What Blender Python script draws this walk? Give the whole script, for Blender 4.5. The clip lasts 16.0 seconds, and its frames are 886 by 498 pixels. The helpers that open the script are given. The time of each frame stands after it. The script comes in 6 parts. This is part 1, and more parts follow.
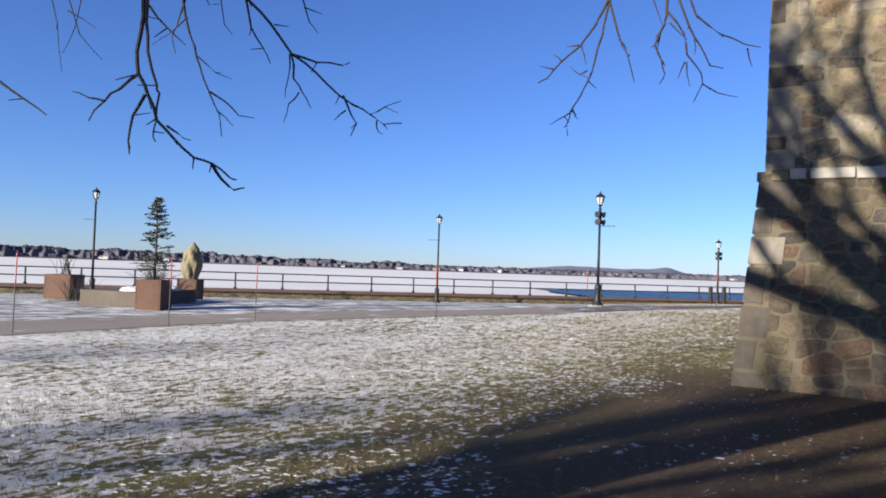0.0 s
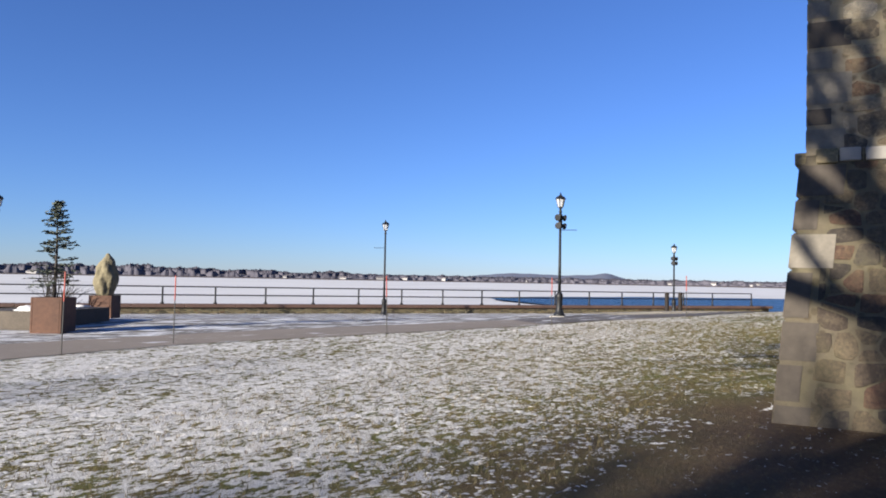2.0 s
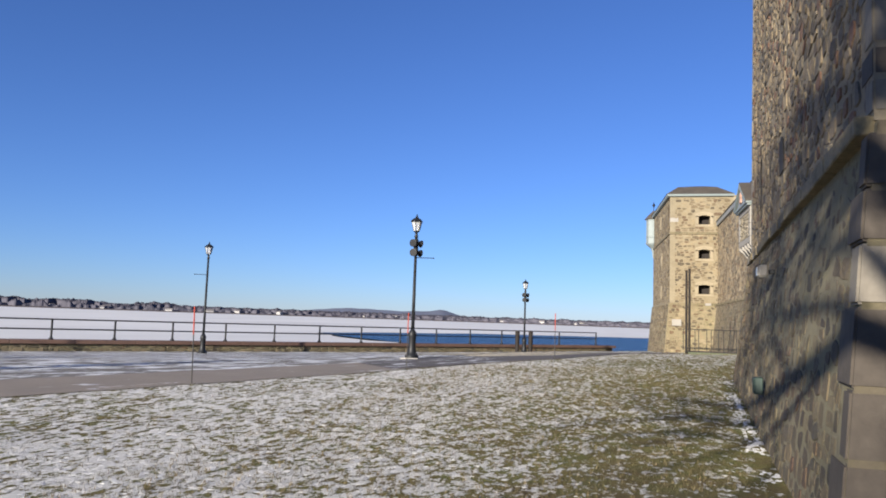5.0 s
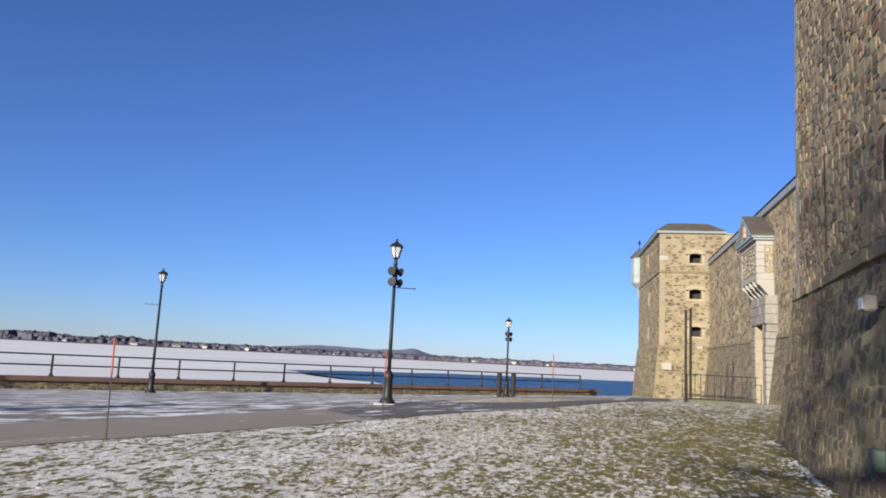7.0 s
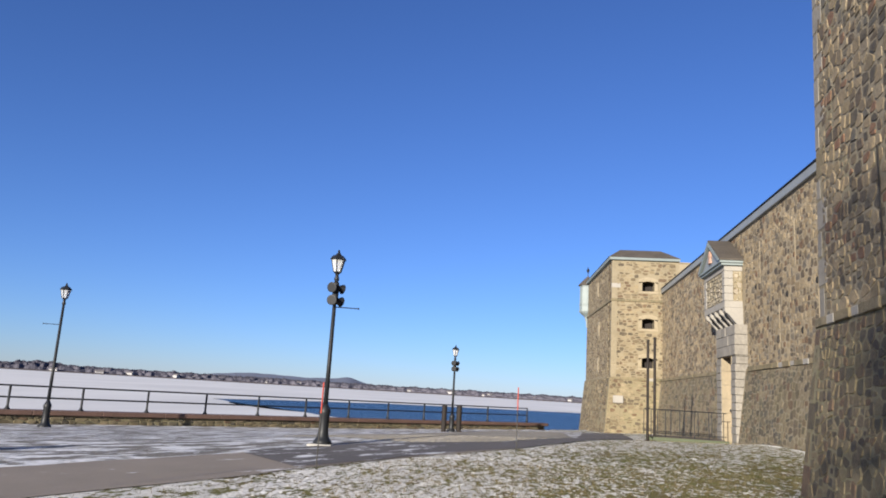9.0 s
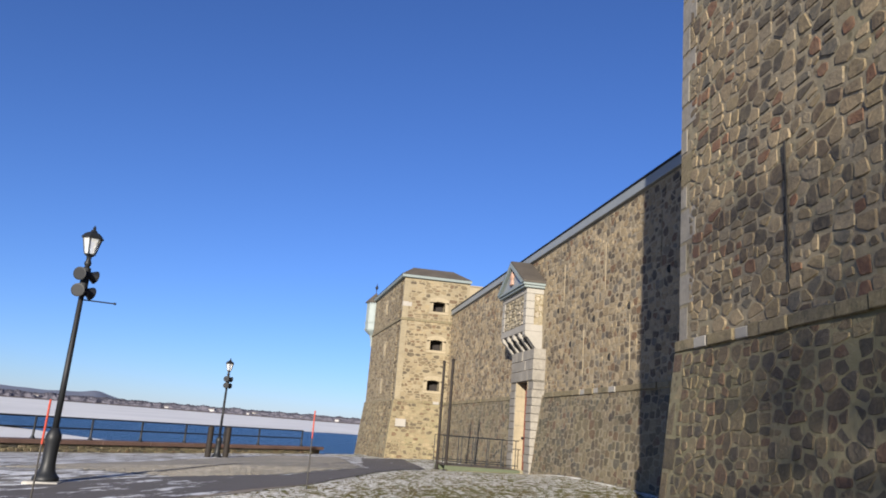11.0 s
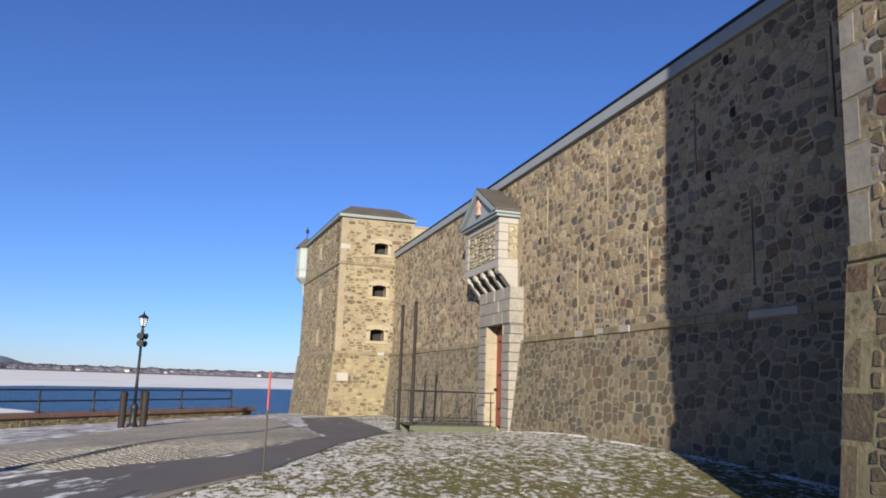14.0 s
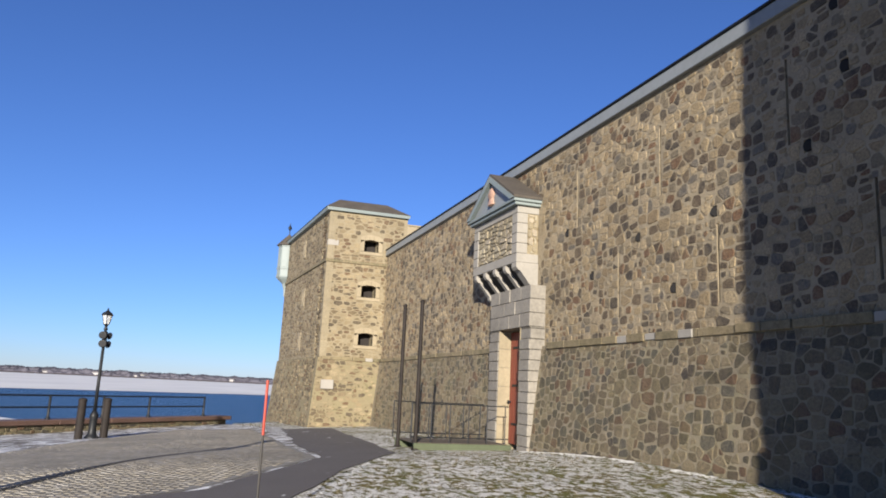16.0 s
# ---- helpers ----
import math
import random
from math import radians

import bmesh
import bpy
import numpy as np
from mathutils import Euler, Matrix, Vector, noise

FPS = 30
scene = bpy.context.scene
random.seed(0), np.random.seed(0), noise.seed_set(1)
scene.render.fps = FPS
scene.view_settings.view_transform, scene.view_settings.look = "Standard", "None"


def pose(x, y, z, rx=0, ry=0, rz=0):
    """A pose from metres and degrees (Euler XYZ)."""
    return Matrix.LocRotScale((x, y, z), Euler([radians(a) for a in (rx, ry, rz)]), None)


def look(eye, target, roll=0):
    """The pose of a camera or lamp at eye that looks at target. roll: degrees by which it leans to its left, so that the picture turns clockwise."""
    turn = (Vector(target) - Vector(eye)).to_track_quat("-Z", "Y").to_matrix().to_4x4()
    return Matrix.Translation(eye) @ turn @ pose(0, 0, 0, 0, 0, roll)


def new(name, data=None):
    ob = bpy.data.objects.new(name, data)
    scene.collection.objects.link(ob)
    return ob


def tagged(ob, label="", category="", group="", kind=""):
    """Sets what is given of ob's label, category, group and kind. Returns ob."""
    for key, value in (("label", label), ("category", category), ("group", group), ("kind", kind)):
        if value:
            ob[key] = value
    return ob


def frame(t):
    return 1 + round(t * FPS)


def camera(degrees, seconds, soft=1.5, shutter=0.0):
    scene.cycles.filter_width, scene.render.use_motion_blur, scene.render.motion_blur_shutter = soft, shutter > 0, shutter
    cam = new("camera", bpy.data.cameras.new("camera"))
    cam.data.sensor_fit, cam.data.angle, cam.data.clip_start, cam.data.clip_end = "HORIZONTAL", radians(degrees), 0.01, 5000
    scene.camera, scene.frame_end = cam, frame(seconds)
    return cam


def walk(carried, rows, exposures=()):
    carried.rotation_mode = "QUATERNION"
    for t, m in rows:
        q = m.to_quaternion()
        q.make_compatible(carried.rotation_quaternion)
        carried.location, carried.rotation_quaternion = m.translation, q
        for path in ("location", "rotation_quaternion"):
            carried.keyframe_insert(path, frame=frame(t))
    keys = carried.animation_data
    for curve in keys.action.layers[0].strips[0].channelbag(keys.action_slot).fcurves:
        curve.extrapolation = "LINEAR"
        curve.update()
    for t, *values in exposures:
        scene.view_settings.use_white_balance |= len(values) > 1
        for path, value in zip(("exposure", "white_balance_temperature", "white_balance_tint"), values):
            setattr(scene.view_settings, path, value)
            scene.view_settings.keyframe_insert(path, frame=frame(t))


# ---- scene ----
import collections

cam = camera(62.2, 16.0, soft=1.82)
PATH = [
    (0, (-22.449, 2.424, 1.162), (-20.735, 3.453, 1.216), 2.0),
    (0.5, (-21.95, 2.748, 1.15), (-20.206, 3.719, 1.282), 1.0),
    (1, (-21.463, 3.148, 1.165), (-19.709, 4.104, 1.255), 1.7),
    (1.5, (-21.007, 3.492, 1.168), (-19.233, 4.415, 1.202), 1.1),
    (2, (-20.456, 3.834, 1.187), (-18.669, 4.728, 1.269), 1.1),
    (2.5, (-19.93, 4.185, 1.192), (-18.081, 4.941, 1.291), 1.6),
    (3, (-19.292, 4.507, 1.21), (-17.417, 5.189, 1.353), 1.6),
    (3.5, (-18.768, 4.848, 1.196), (-16.862, 5.417, 1.4), 3.0),
    (3.7, (-18.539, 4.93, 1.233), (-16.612, 5.439, 1.393), 2.4),
    (5.8, (-15.729, 5.979, 1.15), (-13.792, 6.419, 1.381), 2.2),
    (6, (-15.462, 6.091, 1.185), (-13.511, 6.473, 1.405), 2.6),
    (6.5, (-14.834, 6.244, 1.174), (-12.888, 6.63, 1.423), 1.6),
    (7, (-14.177, 6.457, 1.188), (-12.243, 6.872, 1.484), 3.0),
    (7.5, (-13.572, 6.655, 1.232), (-11.619, 6.949, 1.544), 2.4),
    (8, (-12.902, 6.836, 1.269), (-10.959, 7.185, 1.586), 1.8),
    (8.5, (-12.298, 7.077, 1.242), (-10.335, 7.287, 1.565), 4.4),
    (9, (-11.569, 7.267, 1.248), (-9.622, 7.519, 1.63), 3.5),
    (9.5, (-10.939, 7.515, 1.225), (-8.973, 7.742, 1.512), 4.8),
    (10, (-10.212, 7.697, 1.263), (-8.251, 7.626, 1.646), 5.1),
    (10.2, (-9.95, 7.73, 1.276), (-8.007, 7.602, 1.731), 5.5),
    (12.3, (-7.091, 8.066, 1.346), (-5.236, 7.376, 1.637), 3.9),
    (12.5, (-6.825, 8.082, 1.323), (-4.984, 7.356, 1.614), 3.9),
    (13, (-6.122, 8.124, 1.358), (-4.263, 7.473, 1.705), 3.0),
    (13.5, (-5.484, 8.229, 1.39), (-3.642, 7.513, 1.697), 3.9),
    (14, (-4.743, 8.217, 1.397), (-2.855, 7.658, 1.752), 2.0),
    (14.5, (-4.066, 8.276, 1.381), (-2.174, 7.714, 1.702), 3.4),
    (15, (-3.364, 8.249, 1.375), (-1.462, 7.788, 1.787), 0.8),
    (15.5, (-2.633, 8.257, 1.388), (-0.724, 7.784, 1.752), 2.4),
    (16, (-1.89, 8.258, 1.442), (-0.025, 7.641, 1.819), 2.8),
]
walk(cam, [(t, look(eye, target, roll)) for t, eye, target, roll in PATH], [(0.0, 1.47), (2.0, 1.38), (4.0, 1.23), (16.0, 1.17)])

# ---- light ----
SUN_AZ = math.atan2(0.364, -0.931)      # where the sun stands, seen from the place
SUN_EL = radians(15.0)
to_sun = Vector((math.cos(SUN_AZ) * math.cos(SUN_EL), math.sin(SUN_AZ) * math.cos(SUN_EL), math.sin(SUN_EL)))
world = bpy.data.worlds.new("winter_sky")
scene.world = world
world.use_nodes = True
wn, wl = world.node_tree.nodes, world.node_tree.links
sky = wn.new("ShaderNodeTexSky")
sky.sky_type = "NISHITA"
sky.sun_disc = False
sky.sun_elevation = SUN_EL
sky.sun_rotation = math.pi / 2 - SUN_AZ
sky.altitude = 20.0
sky.air_density = 0.9
sky.dust_density = 0.05
sky.ozone_density = 5.0
tone = wn.new("ShaderNodeMix")
tone.data_type, tone.blend_type = "RGBA", "MULTIPLY"
tone.inputs[0].default_value = 1.0
tone.inputs[7].default_value = (0.91, 0.985, 1.36, 1)
wl.new(sky.outputs[0], tone.inputs[6])
wl.new(tone.outputs[2], wn["Background"].inputs[0])
wn["Background"].inputs[1].default_value = 0.049
sun = new("sun", bpy.data.lights.new("sun", "SUN"))
sun.data.energy, sun.data.angle, sun.data.color = 4.8, radians(0.55), (1.0, 0.92, 0.80)
sun.matrix_world = look(to_sun * 100, (0, 0, 0))
scene.view_settings.exposure = 0.0


# ---- small helpers ----
def smooth(a, b, v):
    t = min(1.0, max(0.0, (v - a) / (b - a)))
    return t * t * (3 - 2 * t)


WALL_END = Vector((35.6, 6.6))
WALL_DIR = Vector((-0.7665, 0.6424))
INLAND = Vector((-0.6424, -0.7665))
WATER_Z = -2.6


def inland(x, y):
    return (x - WALL_END.x) * INLAND.x + (y - WALL_END.y) * INLAND.y


def ground_z(x, y):
    """Height of the ground: a promenade that falls to the lake and a lawn that rises to the walls."""
    w = inland(x, y)
    z = -0.74 + 0.044 * min(12.0, max(0.0, w - 1.5))
    lift = smooth(-9, 8, x) * (1 - 0.7 * smooth(10, 18, x))
    z += lift * max(0.0, 0.55 - 0.035 * max(y, -4.0))
    z -= 0.1 * (1 - smooth(-11, -3, x))
    return z


def link(name, bm, material=None, parent=None, flat=True):
    me = bpy.data.meshes.new(name)
    bm.to_mesh(me)
    bm.free()
    if not flat:
        for p in me.polygons:
            p.use_smooth = True
    ob = new(name, me)
    if material:
        me.materials.append(material)
    if parent:
        ob.parent = parent
    return ob


def part(name, bm, material, parent, label="", flat=True):
    ob = link(name, bm, material, parent, flat)
    if label:
        ob["label"] = label
    return ob


def empty(name, m):
    ob = new(name)
    ob.matrix_world = m
    ob.empty_display_size = 0.2
    return ob


def box(bm, x0, x1, y0, y1, z0, z1, bevel=0.0, m=None):
    vs = [bm.verts.new((x, y, z)) for z in (z0, z1) for x, y in ((x0, y0), (x1, y0), (x1, y1), (x0, y1))]
    fs = [bm.faces.new([vs[i] for i in ids]) for ids in ((3, 2, 1, 0), (4, 5, 6, 7), (0, 1, 5, 4), (1, 2, 6, 5), (2, 3, 7, 6), (3, 0, 4, 7))]
    if bevel:
        es = list({e for f in fs for e in f.edges})
        got = bmesh.ops.bevel(bm, geom=es, offset=bevel, segments=1, affect="EDGES")
        vs = list({v for f in got["faces"] for v in f.verts} | {v for v in vs if v.is_valid})
    if m is not None:
        for v in vs:
            v.co = m @ v.co
    return vs


def prism(bm, low, high):
    """A solid between two outlines of equal length, given as lists of points, counter-clockwise from above."""
    a = [bm.verts.new(p) for p in low]
    b = [bm.verts.new(p) for p in high]
    n = len(a)
    bm.faces.new(a[::-1])
    bm.faces.new(b)
    for i in range(n):
        bm.faces.new((a[i], a[(i + 1) % n], b[(i + 1) % n], b[i]))


def lathe(bm, rows, sides=12, m=None, squash=1.0):
    """A turned shape from rows of (radius, height)."""
    rings = []
    for r, z in rows:
        ring = [bm.verts.new((r * math.cos(2 * math.pi * k / sides), squash * r * math.sin(2 * math.pi * k / sides), z)) for k in range(sides)]
        rings.append(ring)
    for a, b in zip(rings, rings[1:]):
        for k in range(sides):
            bm.faces.new((a[k], a[(k + 1) % sides], b[(k + 1) % sides], b[k]))
    bm.faces.new(rings[0][::-1])
    bm.faces.new(rings[-1])
    if m is not None:
        for ring in rings:
            for v in ring:
                v.co = m @ v.co


def tube(bm, points, radii, sides=6):
    """A tapering tube along points."""
    rings = []
    n = len(points)
    for i, p in enumerate(points):
        p = Vector(p)
        d = (Vector(points[min(i + 1, n - 1)]) - Vector(points[max(i - 1, 0)])).normalized()
        a = d.orthogonal().normalized()
        b = d.cross(a)
        r = radii[i] if isinstance(radii, (list, tuple)) else radii
        rings.append([bm.verts.new(p + r * (math.cos(2 * math.pi * k / sides) * a + math.sin(2 * math.pi * k / sides) * b)) for k in range(sides)])
    for u, v in zip(rings, rings[1:]):
        # match the ring that may have turned against its neighbour
        off = min(range(sides), key=lambda s: (u[0].co - v[s].co).length)
        for k in range(sides):
            bm.faces.new((u[k], u[(k + 1) % sides], v[(k + 1 + off) % sides], v[(k + off) % sides]))
    bm.faces.new(rings[0][::-1])
    bm.faces.new(rings[-1])


# ---- materials ----
def material(name):
    mat = bpy.data.materials.new(name)
    mat.use_nodes = True
    nt = mat.node_tree
    return mat, nt.nodes, nt.links, nt.nodes["Principled BSDF"]


def noise_node(n, l, co, scale, detail=4.0, rough=0.6, stretch=None):
    if stretch:
        mp = n.new("ShaderNodeMapping")
        mp.inputs["Scale"].default_value = stretch
        l.new(co, mp.inputs[0])
        co = mp.outputs[0]
    t = n.new("ShaderNodeTexNoise")
    t.inputs["Scale"].default_value, t.inputs["Detail"].default_value, t.inputs["Roughness"].default_value = scale, detail, rough
    l.new(co, t.inputs["Vector"])
    return t.outputs[0]


def ramp(n, l, value, stops):
    r = n.new("ShaderNodeValToRGB")
    els = r.color_ramp.elements
    while len(els) < len(stops):
        els.new(0.5)
    for e, (pos, col) in zip(els, stops):
        e.position, e.color = pos, (*col, 1) if len(col) == 3 else col
    l.new(value, r.inputs[0])
    return r.outputs[0]


def mix(n, l, fac, a, b, mode="MIX"):
    m = n.new("ShaderNodeMix")
    m.data_type, m.blend_type = "RGBA", mode
    for sock, v in ((m.inputs[0], fac), (m.inputs[6], a), (m.inputs[7], b)):
        if isinstance(v, (int, float)):
            sock.default_value = v
        elif isinstance(v, tuple):
            sock.default_value = (*v, 1)
        else:
            l.new(v, sock)
    return m.outputs[2]


def calc(n, l, op, a, b=0.0, c=0.0, clamp=False):
    m = n.new("ShaderNodeMath")
    m.operation, m.use_clamp = op, clamp
    for sock, v in zip(m.inputs, (a, b, c)):
        if isinstance(v, (int, float)):
            sock.default_value = v
        else:
            l.new(v, sock)
    return m.outputs[0]


def bump(n, l, height, strength, distance, bsdf):
    b = n.new("ShaderNodeBump")
    b.inputs["Strength"].default_value, b.inputs["Distance"].default_value = strength, distance
    l.new(height, b.inputs["Height"])
    l.new(b.outputs[0], bsdf.inputs["Normal"])


def where(n):
    return n.new("ShaderNodeNewGeometry").outputs["Position"]


def plain(name, colour, rough=0.7, metal=0.0, grain=30.0, vary=0.25, relief=0.15, dist=0.004, sheen=0.5):
    mat, n, l, p = material(name)
    co = where(n)
    g = noise_node(n, l, co, grain, 5)
    s = noise_node(n, l, co, grain * 0.09, 3)
    dark = tuple(c * (1 - vary) for c in colour)
    lite = tuple(min(1, c * (1 + vary)) for c in colour)
    c1 = ramp(n, l, g, [(0.3, dark), (0.7, lite)])
    c2 = mix(n, l, 0.5, c1, ramp(n, l, s, [(0.3, dark), (0.7, lite)]))
    l.new(c2, p.inputs["Base Color"])
    p.inputs["Roughness"].default_value, p.inputs["Metallic"].default_value = rough, metal
    p.inputs["Specular IOR Level"].default_value = sheen
    bump(n, l, g, relief, dist, p)
    return mat


def stone_material(name, palette, moss=0.0, relief=0.5, smear=0.6):
    """Rubble stone: a colour for each stone, grain, lichen and weathering."""
    mat, n, l, p = material(name)
    geo = n.new("ShaderNodeNewGeometry")
    inf = n.new("ShaderNodeObjectInfo")
    co = geo.outputs["Position"]
    pick = calc(n, l, "FRACT", calc(n, l, "ADD", geo.outputs["Random Per Island"], inf.outputs["Random"]))
    base = ramp(n, l, pick, [(i / len(palette), c) for i, c in enumerate(palette)])
    base.node.color_ramp.interpolation = "CONSTANT"
    g = noise_node(n, l, co, 26, 6, 0.7)
    m = noise_node(n, l, co, 5.0, 4, 0.6)
    s = noise_node(n, l, co, 0.55, 4, 0.6)
    c = mix(n, l, 0.75, base, ramp(n, l, g, [(0.3, (0.36, 0.36, 0.37)), (0.7, (1.45, 1.38, 1.25))]), "MULTIPLY")
    c = mix(n, l, ramp(n, l, m, [(0.44, (0, 0, 0)), (0.62, (smear, smear, smear))]), c, (0.225, 0.18, 0.112))
    lap = noise_node(n, l, co, 13, 3, 0.6)
    c = mix(n, l, ramp(n, l, lap, [(0.55, (0, 0, 0)), (0.64, (smear, smear, smear))]), c, (0.21, 0.172, 0.107))
    c = mix(n, l, 0.55, c, ramp(n, l, s, [(0.3, (0.55, 0.53, 0.5)), (0.68, (1.25, 1.2, 1.1))]), "MULTIPLY")
    if moss:
        mm = noise_node(n, l, co, 1.3, 5, 0.7)
        c = mix(n, l, ramp(n, l, mm, [(0.5 - 0.2 * moss, (0, 0, 0)), (0.75, (0.75 * moss, 0.75 * moss, 0.75 * moss))]), c, (0.115, 0.106, 0.045))
    l.new(c, p.inputs["Base Color"])
    p.inputs["Roughness"].default_value = 0.88
    bump(n, l, calc(n, l, "ADD", g, calc(n, l, "MULTIPLY", m, 1.5)), relief, 0.02, p)
    return mat


def mortar_material(name, a, b, moss=0.0):
    mat, n, l, p = material(name)
    co = where(n)
    g = noise_node(n, l, co, 11, 8, 0.75)
    s = noise_node(n, l, co, 1.1, 5, 0.65)
    c = mix(n, l, 0.5, ramp(n, l, g, [(0.3, b), (0.7, a)]), ramp(n, l, s, [(0.32, b), (0.66, a)]))
    pin = n.new("ShaderNodeTexVoronoi")
    pin.inputs["Scale"].default_value = 9.0
    l.new(mix(n, l, 0.035, co, n.new("ShaderNodeTexNoise").outputs[1], "ADD"), pin.inputs["Vector"])
    chip = n.new("ShaderNodeSeparateColor")
    l.new(pin.outputs["Color"], chip.inputs[0])
    show = calc(n, l, "MULTIPLY", ramp(n, l, chip.outputs[0], [(0.62, (0, 0, 0)), (0.66, (0.8, 0.8, 0.8))]), ramp(n, l, pin.outputs["Distance"], [(0.3, (1, 1, 1)), (0.48, (0, 0, 0))]))
    tint = ramp(n, l, chip.outputs[1], [(0.0, (0.38, 0.36, 0.34)), (0.4, (0.62, 0.55, 0.46)), (0.7, (0.28, 0.26, 0.25)), (1.0, (0.8, 0.7, 0.55))])
    c = mix(n, l, show, c, mix(n, l, 1.0, c, tint, "MULTIPLY"))
    if moss:
        mm = noise_node(n, l, co, 1.1, 5, 0.7)
        c = mix(n, l, ramp(n, l, mm, [(0.45, (0, 0, 0)), (0.7, (moss, moss, moss))]), c, (0.125, 0.115, 0.05))
    l.new(c, p.inputs["Base Color"])
    p.inputs["Roughness"].default_value = 0.92
    bump(n, l, g, 0.65, 0.032, p)
    return mat


MORTAR = mortar_material("lime_mortar", (0.327, 0.271, 0.181), (0.159, 0.125, 0.0791))
MORTAR_LOW = mortar_material("old_mortar", (0.215, 0.187, 0.115), (0.10, 0.086, 0.052), 0.6)
RUBBLE = stone_material("rubble", [(0.112, 0.0843, 0.0568), (0.284, 0.228, 0.146), (0.0602, 0.0499, 0.0404), (0.232, 0.181, 0.112), (0.133, 0.0791, 0.0464), (0.31, 0.254, 0.168), (0.129, 0.116, 0.0989), (0.258, 0.206, 0.129), (0.0757, 0.0568, 0.0404), (0.301, 0.249, 0.172), (0.155, 0.131, 0.0946), (0.215, 0.163, 0.0989)], 0.0, 0.9, 0.26)
# browner stone of the long bastion face, also darkened for its weak light
RUBBLE_BROWN = stone_material("dimmed_brown_rubble", [(0.0946, 0.0731, 0.0499), (0.189, 0.15, 0.0989), (0.0533, 0.0456, 0.037), (0.224, 0.181, 0.12), (0.129, 0.0671, 0.0413), (0.146, 0.117, 0.0791), (0.086, 0.08, 0.0688), (0.215, 0.181, 0.129), (0.0731, 0.0542, 0.0387), (0.172, 0.138, 0.086)], 0.15, 0.6, 0.18)
RUBBLE_FOOT = stone_material("curtain_foot_rubble", [(0.0774, 0.0619, 0.0447), (0.138, 0.11, 0.0731), (0.0473, 0.0404, 0.0344), (0.103, 0.0817, 0.0568), (0.198, 0.163, 0.112), (0.103, 0.0602, 0.0404), (0.155, 0.126, 0.086), (0.0731, 0.0679, 0.0585), (0.172, 0.142, 0.0989)], 0.6, 1.0, 0.16)
MORTAR_BROWN = mortar_material("weathered_mortar", (0.267, 0.225, 0.155), (0.138, 0.114, 0.0774), 0.5)
RUBBLE_TAN = stone_material("tan_rubble", [(0.129, 0.103, 0.0671), (0.198, 0.157, 0.0989), (0.0774, 0.0628, 0.0482), (0.284, 0.249, 0.189), (0.146, 0.0929, 0.0568), (0.172, 0.148, 0.11), (0.0903, 0.0757, 0.0568), (0.249, 0.202, 0.129), (0.31, 0.28, 0.224)], 0.15, 0.8, 0.5)
RUBBLE_LOW = stone_material("mossy_rubble", [(0.0671, 0.0516, 0.0378), (0.103, 0.08, 0.055), (0.0361, 0.031, 0.0267), (0.085, 0.052, 0.036), (0.129, 0.103, 0.0662), (0.0559, 0.0482, 0.0413), (0.112, 0.0886, 0.0576), (0.0473, 0.0361, 0.0284), (0.163, 0.136, 0.086), (0.0817, 0.0654, 0.0447)], 0.5, 1.0, 0.1)
RUBBLE_TOWER = stone_material("tower_rubble", [(0.146, 0.114, 0.0722), (0.232, 0.191, 0.122), (0.0817, 0.0619, 0.0396), (0.189, 0.153, 0.0963), (0.12, 0.0929, 0.0568), (0.241, 0.2, 0.131), (0.0705, 0.0559, 0.0387), (0.103, 0.0654, 0.0387)], 0.1, 0.8, 0.2)
RUBBLE_GREY = stone_material("grey_rubble", [(0.31, 0.285, 0.225), (0.26, 0.23, 0.17), (0.34, 0.305, 0.25), (0.23, 0.205, 0.15)], 0.0, 0.6, 0.3)
MORTAR_PALE = mortar_material("pale_mortar", (0.258, 0.215, 0.139), (0.159, 0.129, 0.08))
MORTAR_TOWER_FOOT = mortar_material("yellow_smeared_mortar", (0.232, 0.191, 0.116), (0.129, 0.105, 0.0602), 0.45)
DRESSED = plain("tan_dressed_stone", (0.249, 0.205, 0.134), 0.88, grain=14, vary=0.2, relief=0.4, dist=0.01)
ASHLAR = plain("ashlar_limestone", (0.194, 0.176, 0.148), 0.85, grain=14, vary=0.36, relief=0.4, dist=0.01)
LIME = plain("pale_limestone", (0.249, 0.231, 0.201), 0.85, grain=18, vary=0.14, relief=0.3, dist=0.008)
QUOIN = plain("grey_tan_quoin_stone", (0.148, 0.131, 0.104), 0.87, grain=12, vary=0.3, relief=0.6, dist=0.014)
QUOIN_DARK = plain("dark_quoin_stone", (0.0537, 0.0436, 0.0335), 0.87, grain=12, vary=0.3, relief=0.6, dist=0.014)
TOWER_QUOIN = plain("yellow_tan_quoin_stone", (0.194, 0.161, 0.104), 0.87, grain=12, vary=0.35, relief=0.6, dist=0.014)
SHINGLE = plain("weathered_shingle", (0.057, 0.047, 0.0369), 0.85, grain=20, vary=0.4, relief=0.5, dist=0.01)
TRIM = plain("grey_green_paint", (0.181, 0.212, 0.208), 0.55, grain=25, vary=0.10, relief=0.08)
COPING = plain("grey_metal_coping", (0.194, 0.208, 0.212), 0.5, grain=12, vary=0.12, relief=0.08)
BLACK = plain("black_painted_iron", (0.011, 0.012, 0.014), 0.5, grain=40, vary=0.3, relief=0.1, dist=0.002, sheen=0.3)
RUSTY = plain("dark_brown_steel", (0.02, 0.016, 0.014), 0.7, grain=40, vary=0.4, sheen=0.2)
REDWOOD = plain("oxide_red_door", (0.163, 0.0344, 0.0181), 0.55, grain=20, vary=0.2)
